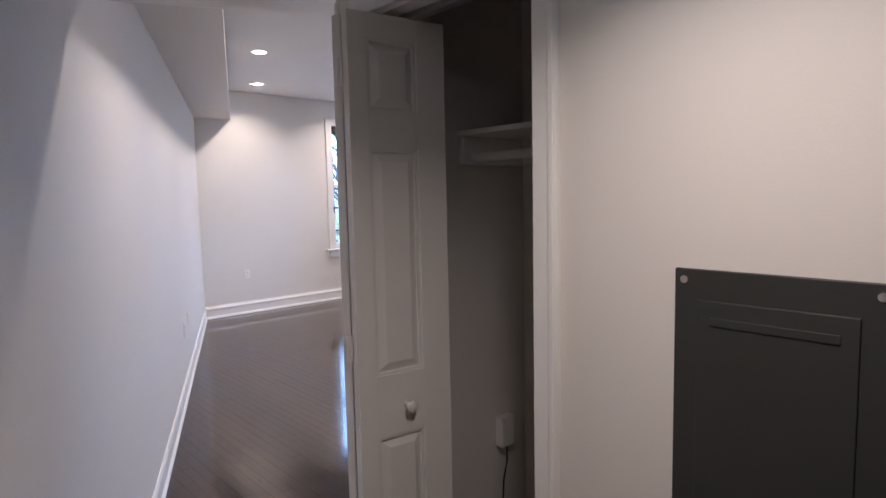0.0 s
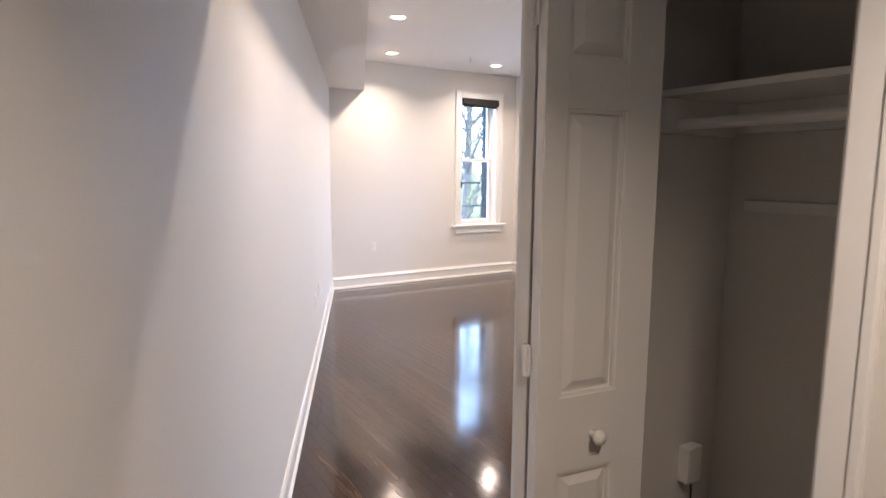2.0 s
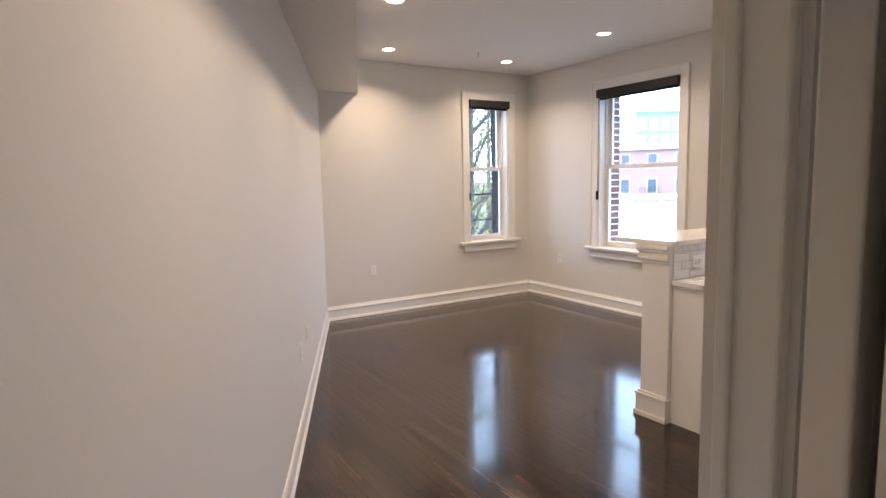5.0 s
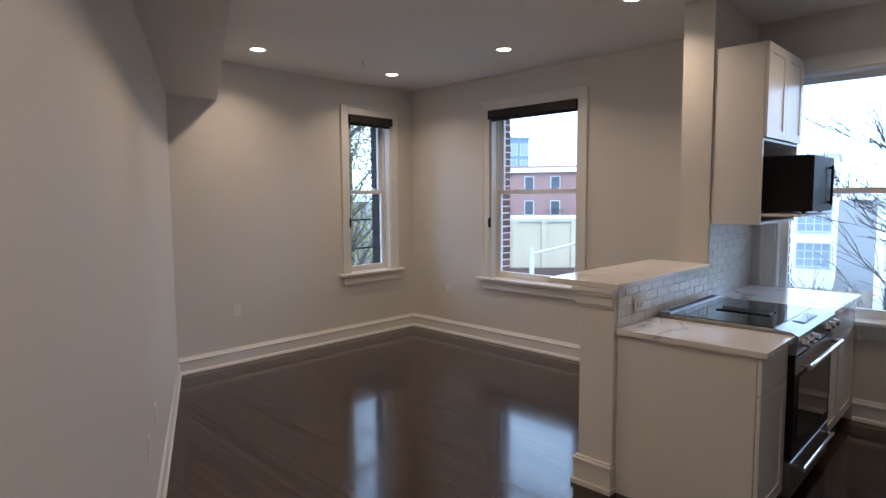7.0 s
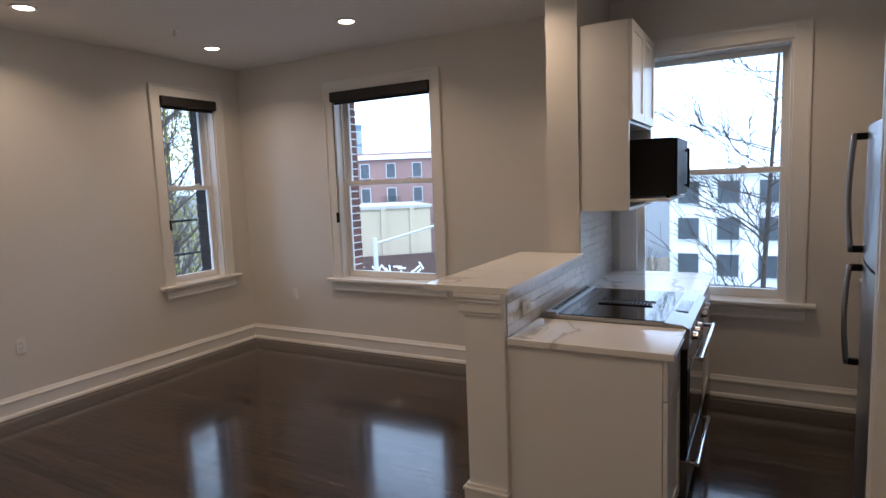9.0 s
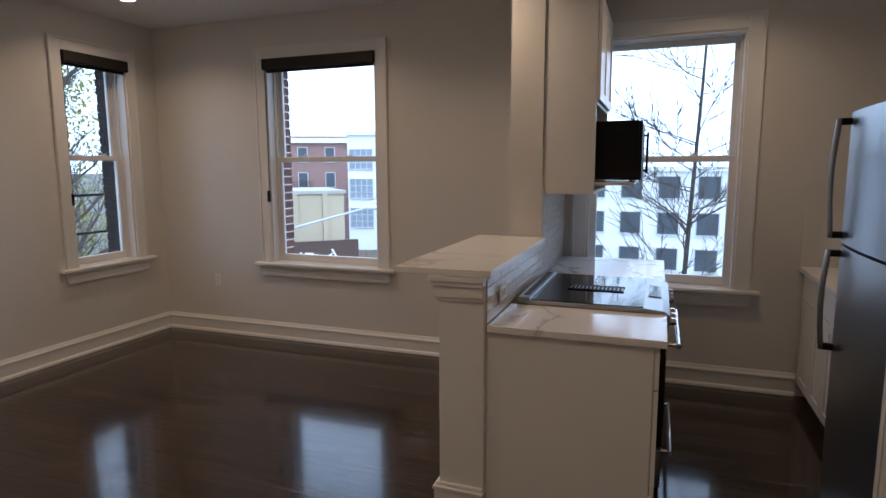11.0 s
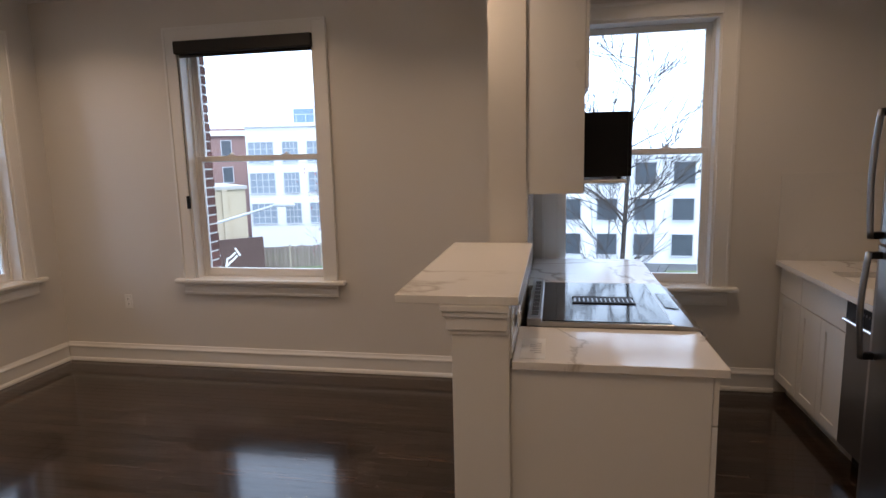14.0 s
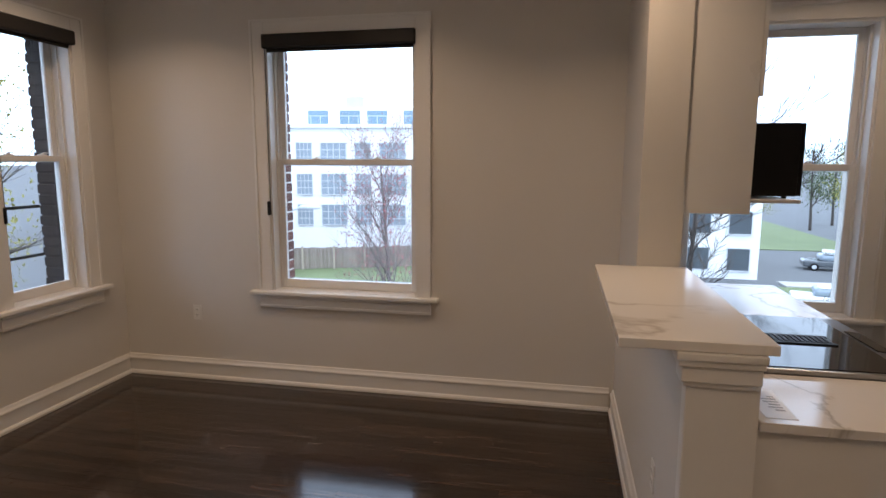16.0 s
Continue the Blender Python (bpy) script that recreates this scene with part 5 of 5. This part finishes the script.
# ---- street lamp, cars ----
sl = thing("street_lamp", "grey street lamp with long slanting arm", "street lamp", pose(17.7, 14.3, GROUND))
bm = bmesh.new()
rod(bm, (0, 0, 0), (0, 0, 7.3), 0.11, 0.08)
part("pole", bm, LAMP_GREY, sl)
bm = bmesh.new()
rod(bm, (0, 0, 7.1), (1.0, -2.2, 7.75), 0.045, 0.035)
part("arm", bm, LAMP_GREY, sl)
bm = bmesh.new()
lathe(bm, Matrix.Translation((1.15, -2.5, 7.78)) @ Matrix.Diagonal((0.6, 1.6, 0.6, 1)), [(0.05, -0.12), (0.22, -0.1), (0.24, 0.0), (0.16, 0.1), (0.04, 0.13)], 16)
part("lamp_head", bm, LAMP_GREY, sl, smooth=True)


def car(label, m, paint):
    c = thing("car", label, "car", m, "parked cars")
    bm = bmesh.new()
    box(bm, (-2.2, -0.88, 0.32), (2.2, 0.88, 0.88), 0.14)
    part("body", bm, paint, c)
    bm = bmesh.new()
    box(bm, (-1.45, -0.76, 0.86), (1.0, 0.76, 1.42), 0.22)
    cab = part("cabin", bm, FAR_GLASS, c)
    bm = bmesh.new()
    box(bm, (-1.15, -0.70, 1.40), (0.72, 0.70, 1.46), 0.02)
    part("roof", bm, paint, c)
    for x in (-1.35, 1.35):
        for y in (-0.82, 0.82):
            bm = bmesh.new()
            rod(bm, (x, y - 0.1, 0.33), (x, y + 0.1, 0.33), 0.33, seg=18)
            wh = part("wheel", bm, BLACK, c)
            bm = bmesh.new()
            rod(bm, (x, y - 0.11, 0.33), (x, y + 0.11, 0.33), 0.19, seg=14)
            part("rim", bm, LAMP_GREY, wh)


car("small white parked car on the street", pose(42.5, -12.8, GROUND, 0, 0, 75), CAR_WHITE)
car("dark grey car parked by the white building", pose(58, -19, GROUND, 0, 0, 80), CAR_GREY)
car("white car parked farther along the road", pose(64, -23, GROUND, 0, 0, 70), CAR_WHITE)


# ---- marble backsplash tiles ----
def tiles(parent, m, length, z0, z1, tl=0.152, th=0.0495, gap=0.003):
    """Rows of small marble tiles on a wall face. Local: x along the face, y out of it."""
    grout = part("grout", boxes(((0, 0.0005, z0), (length, 0.004, z1))), GROUT, parent)
    grout.matrix_local = m
    cache = {}
    r, z = 0, z0 + 0.0015
    while z < z1 - 0.008:
        hgt = min(th, z1 - 0.001 - z)
        x = -(r % 2) * tl / 2
        while x < length - 0.004:
            a, b = max(x, 0.001), min(x + tl, length - 0.001)
            if b - a > 0.01:
                key = (round(b - a, 4), round(hgt, 4))
                if key not in cache:
                    bm = bmesh.new()
                    w_, c = b - a, 0.0015
                    lo = [bm.verts.new(p) for p in ((0, 0.002, 0), (w_, 0.002, 0), (w_, 0.002, hgt), (0, 0.002, hgt))]
                    mi = [bm.verts.new(p) for p in ((0, 0.0065, 0), (w_, 0.0065, 0), (w_, 0.0065, hgt), (0, 0.0065, hgt))]
                    hi = [bm.verts.new(p) for p in ((c, 0.008, c), (w_ - c, 0.008, c), (w_ - c, 0.008, hgt - c), (c, 0.008, hgt - c))]
                    for i in range(4):
                        j = (i + 1) % 4
                        bm.faces.new((lo[i], lo[j], mi[j], mi[i]))
                        bm.faces.new((mi[i], mi[j], hi[j], hi[i]))
                    bm.faces.new(hi)
                    bmesh.ops.recalc_face_normals(bm, faces=bm.faces[:])
                    cache[key] = finish(bm, "tile", MARBLE)
                ob = new("tile", cache[key])
                ob.parent = parent
                ob.matrix_local = m @ Matrix.Translation((a, 0, z))
            x += tl + gap
        z += th + gap
        r += 1


FACE_S = Matrix(((1, 0, 0, 0), (0, -1, 0, 3.567), (0, 0, 1, 0), (0, 0, 0, 1)))
tiles(pony, Matrix.Translation((3.585, 0, 0)) @ FACE_S, 1.235, 0.899, 1.105)
stub = bpy.data.objects["wall_stub"]
tiles(stub, Matrix.Translation((4.824, 0, 0)) @ FACE_S, W2 - 4.826, 0.899, 1.46)
bm = bmesh.new()
box(bm, (4.185, KBACK + 0.0005, 0.8985), (W2 - 0.0155, KBACK + 0.0125, 1.46), 0.001)
part("backsplash", bm, SLAB, bpy.data.objects["wall_kitchen_back"], "pale polished stone backsplash")
bm = bmesh.new()
box(bm, (W2 - 0.0125, KBACK + 0.013, 0.8985), (W2 - 0.0005, 1.995, 1.46), 0.001)
part("backsplash", bm, SLAB, east, "pale polished stone backsplash")


# ---- floor boards ----
structure("floor", boxes(((-2.5, -2.3, -0.3), (W2 + 0.01, W1 + 0.01, -0.008))), SUBFLOOR, "dark-stained oak strip floor with a satin gloss", "floor")
floor = bpy.data.objects["floor"]
rng = random.Random(7)
BW = 0.0572


def board_mesh(length):
    bm = bmesh.new()
    g, c = 0.0003, 0.0004
    x0, x1, y0, y1 = g, BW - g, 0.0005, length - 0.0005
    low = [bm.verts.new(p) for p in ((x0, y0, -0.008), (x1, y0, -0.008), (x1, y1, -0.008), (x0, y1, -0.008))]
    mid = [bm.verts.new(p) for p in ((x0, y0, -c), (x1, y0, -c), (x1, y1, -c), (x0, y1, -c))]
    top = [bm.verts.new(p) for p in ((x0 + c, y0 + c, 0), (x1 - c, y0 + c, 0), (x1 - c, y1 - c, 0), (x0 + c, y1 - c, 0))]
    for i in range(4):
        j = (i + 1) % 4
        bm.faces.new((low[i], low[j], mid[j], mid[i]))
        bm.faces.new((mid[i], mid[j], top[j], top[i]))
    bm.faces.new(top)
    return finish(bm, "floor_board", OAK)


LENGTHS = [0.45, 0.6, 0.75, 0.9, 1.05, 1.2]
MESHES = {k: board_mesh(k) for k in LENGTHS}
verts, faces, near = [], [], 0
for i in range(-40, int(W2 / BW) + 1):
    x = i * BW
    if x > W2 - 0.004:
        continue
    y = -2.2 + rng.random() * 0.8
    while y < W1:
        k = rng.choice(LENGTHS)
        left = -0.414 + 0.4346 * (y + k)
        if x + BW > left - 0.6 and y + k > -2.3:
            lift = rng.uniform(-0.0002, 0.0002)
            if near < 300 and 0.5 < y < 5.4 and left - 0.05 < x < 3.0 and x > -0.1 and y < W1 - k:
                ob = new("floor_board", MESHES[k])
                ob.location = (x, y, lift)
                ob.parent = floor
                near += 1
            else:
                o = len(verts)
                g, c = 0.0003, 0.0004
                y0, y1, x0, x1 = y + 0.0005, min(y + k, W1) - 0.0005, x + g, x + BW - g
                verts += [(x0, y0, lift - c), (x1, y0, lift - c), (x1, y1, lift - c), (x0, y1, lift - c)]
                verts += [(x0 + c, y0 + c, lift), (x1 - c, y0 + c, lift), (x1 - c, y1 - c, lift), (x0 + c, y1 - c, lift)]
                verts += [(x0, y0, -0.008), (x1, y0, -0.008), (x1, y1, -0.008), (x0, y1, -0.008)]
                faces += [(o + 4, o + 5, o + 6, o + 7)]
                for p in range(4):
                    q = (p + 1) % 4
                    faces += [(o + p, o + q, o + 4 + q, o + 4 + p), (o + 8 + p, o + 8 + q, o + q, o + p)]
        y += k
me = bpy.data.meshes.new("floor_boards")
me.from_pydata(verts, [], faces)
me.materials.append(OAK)
rest = new("floor_boards", me)
rest.parent = floor
rest["kind"] = "stuff"
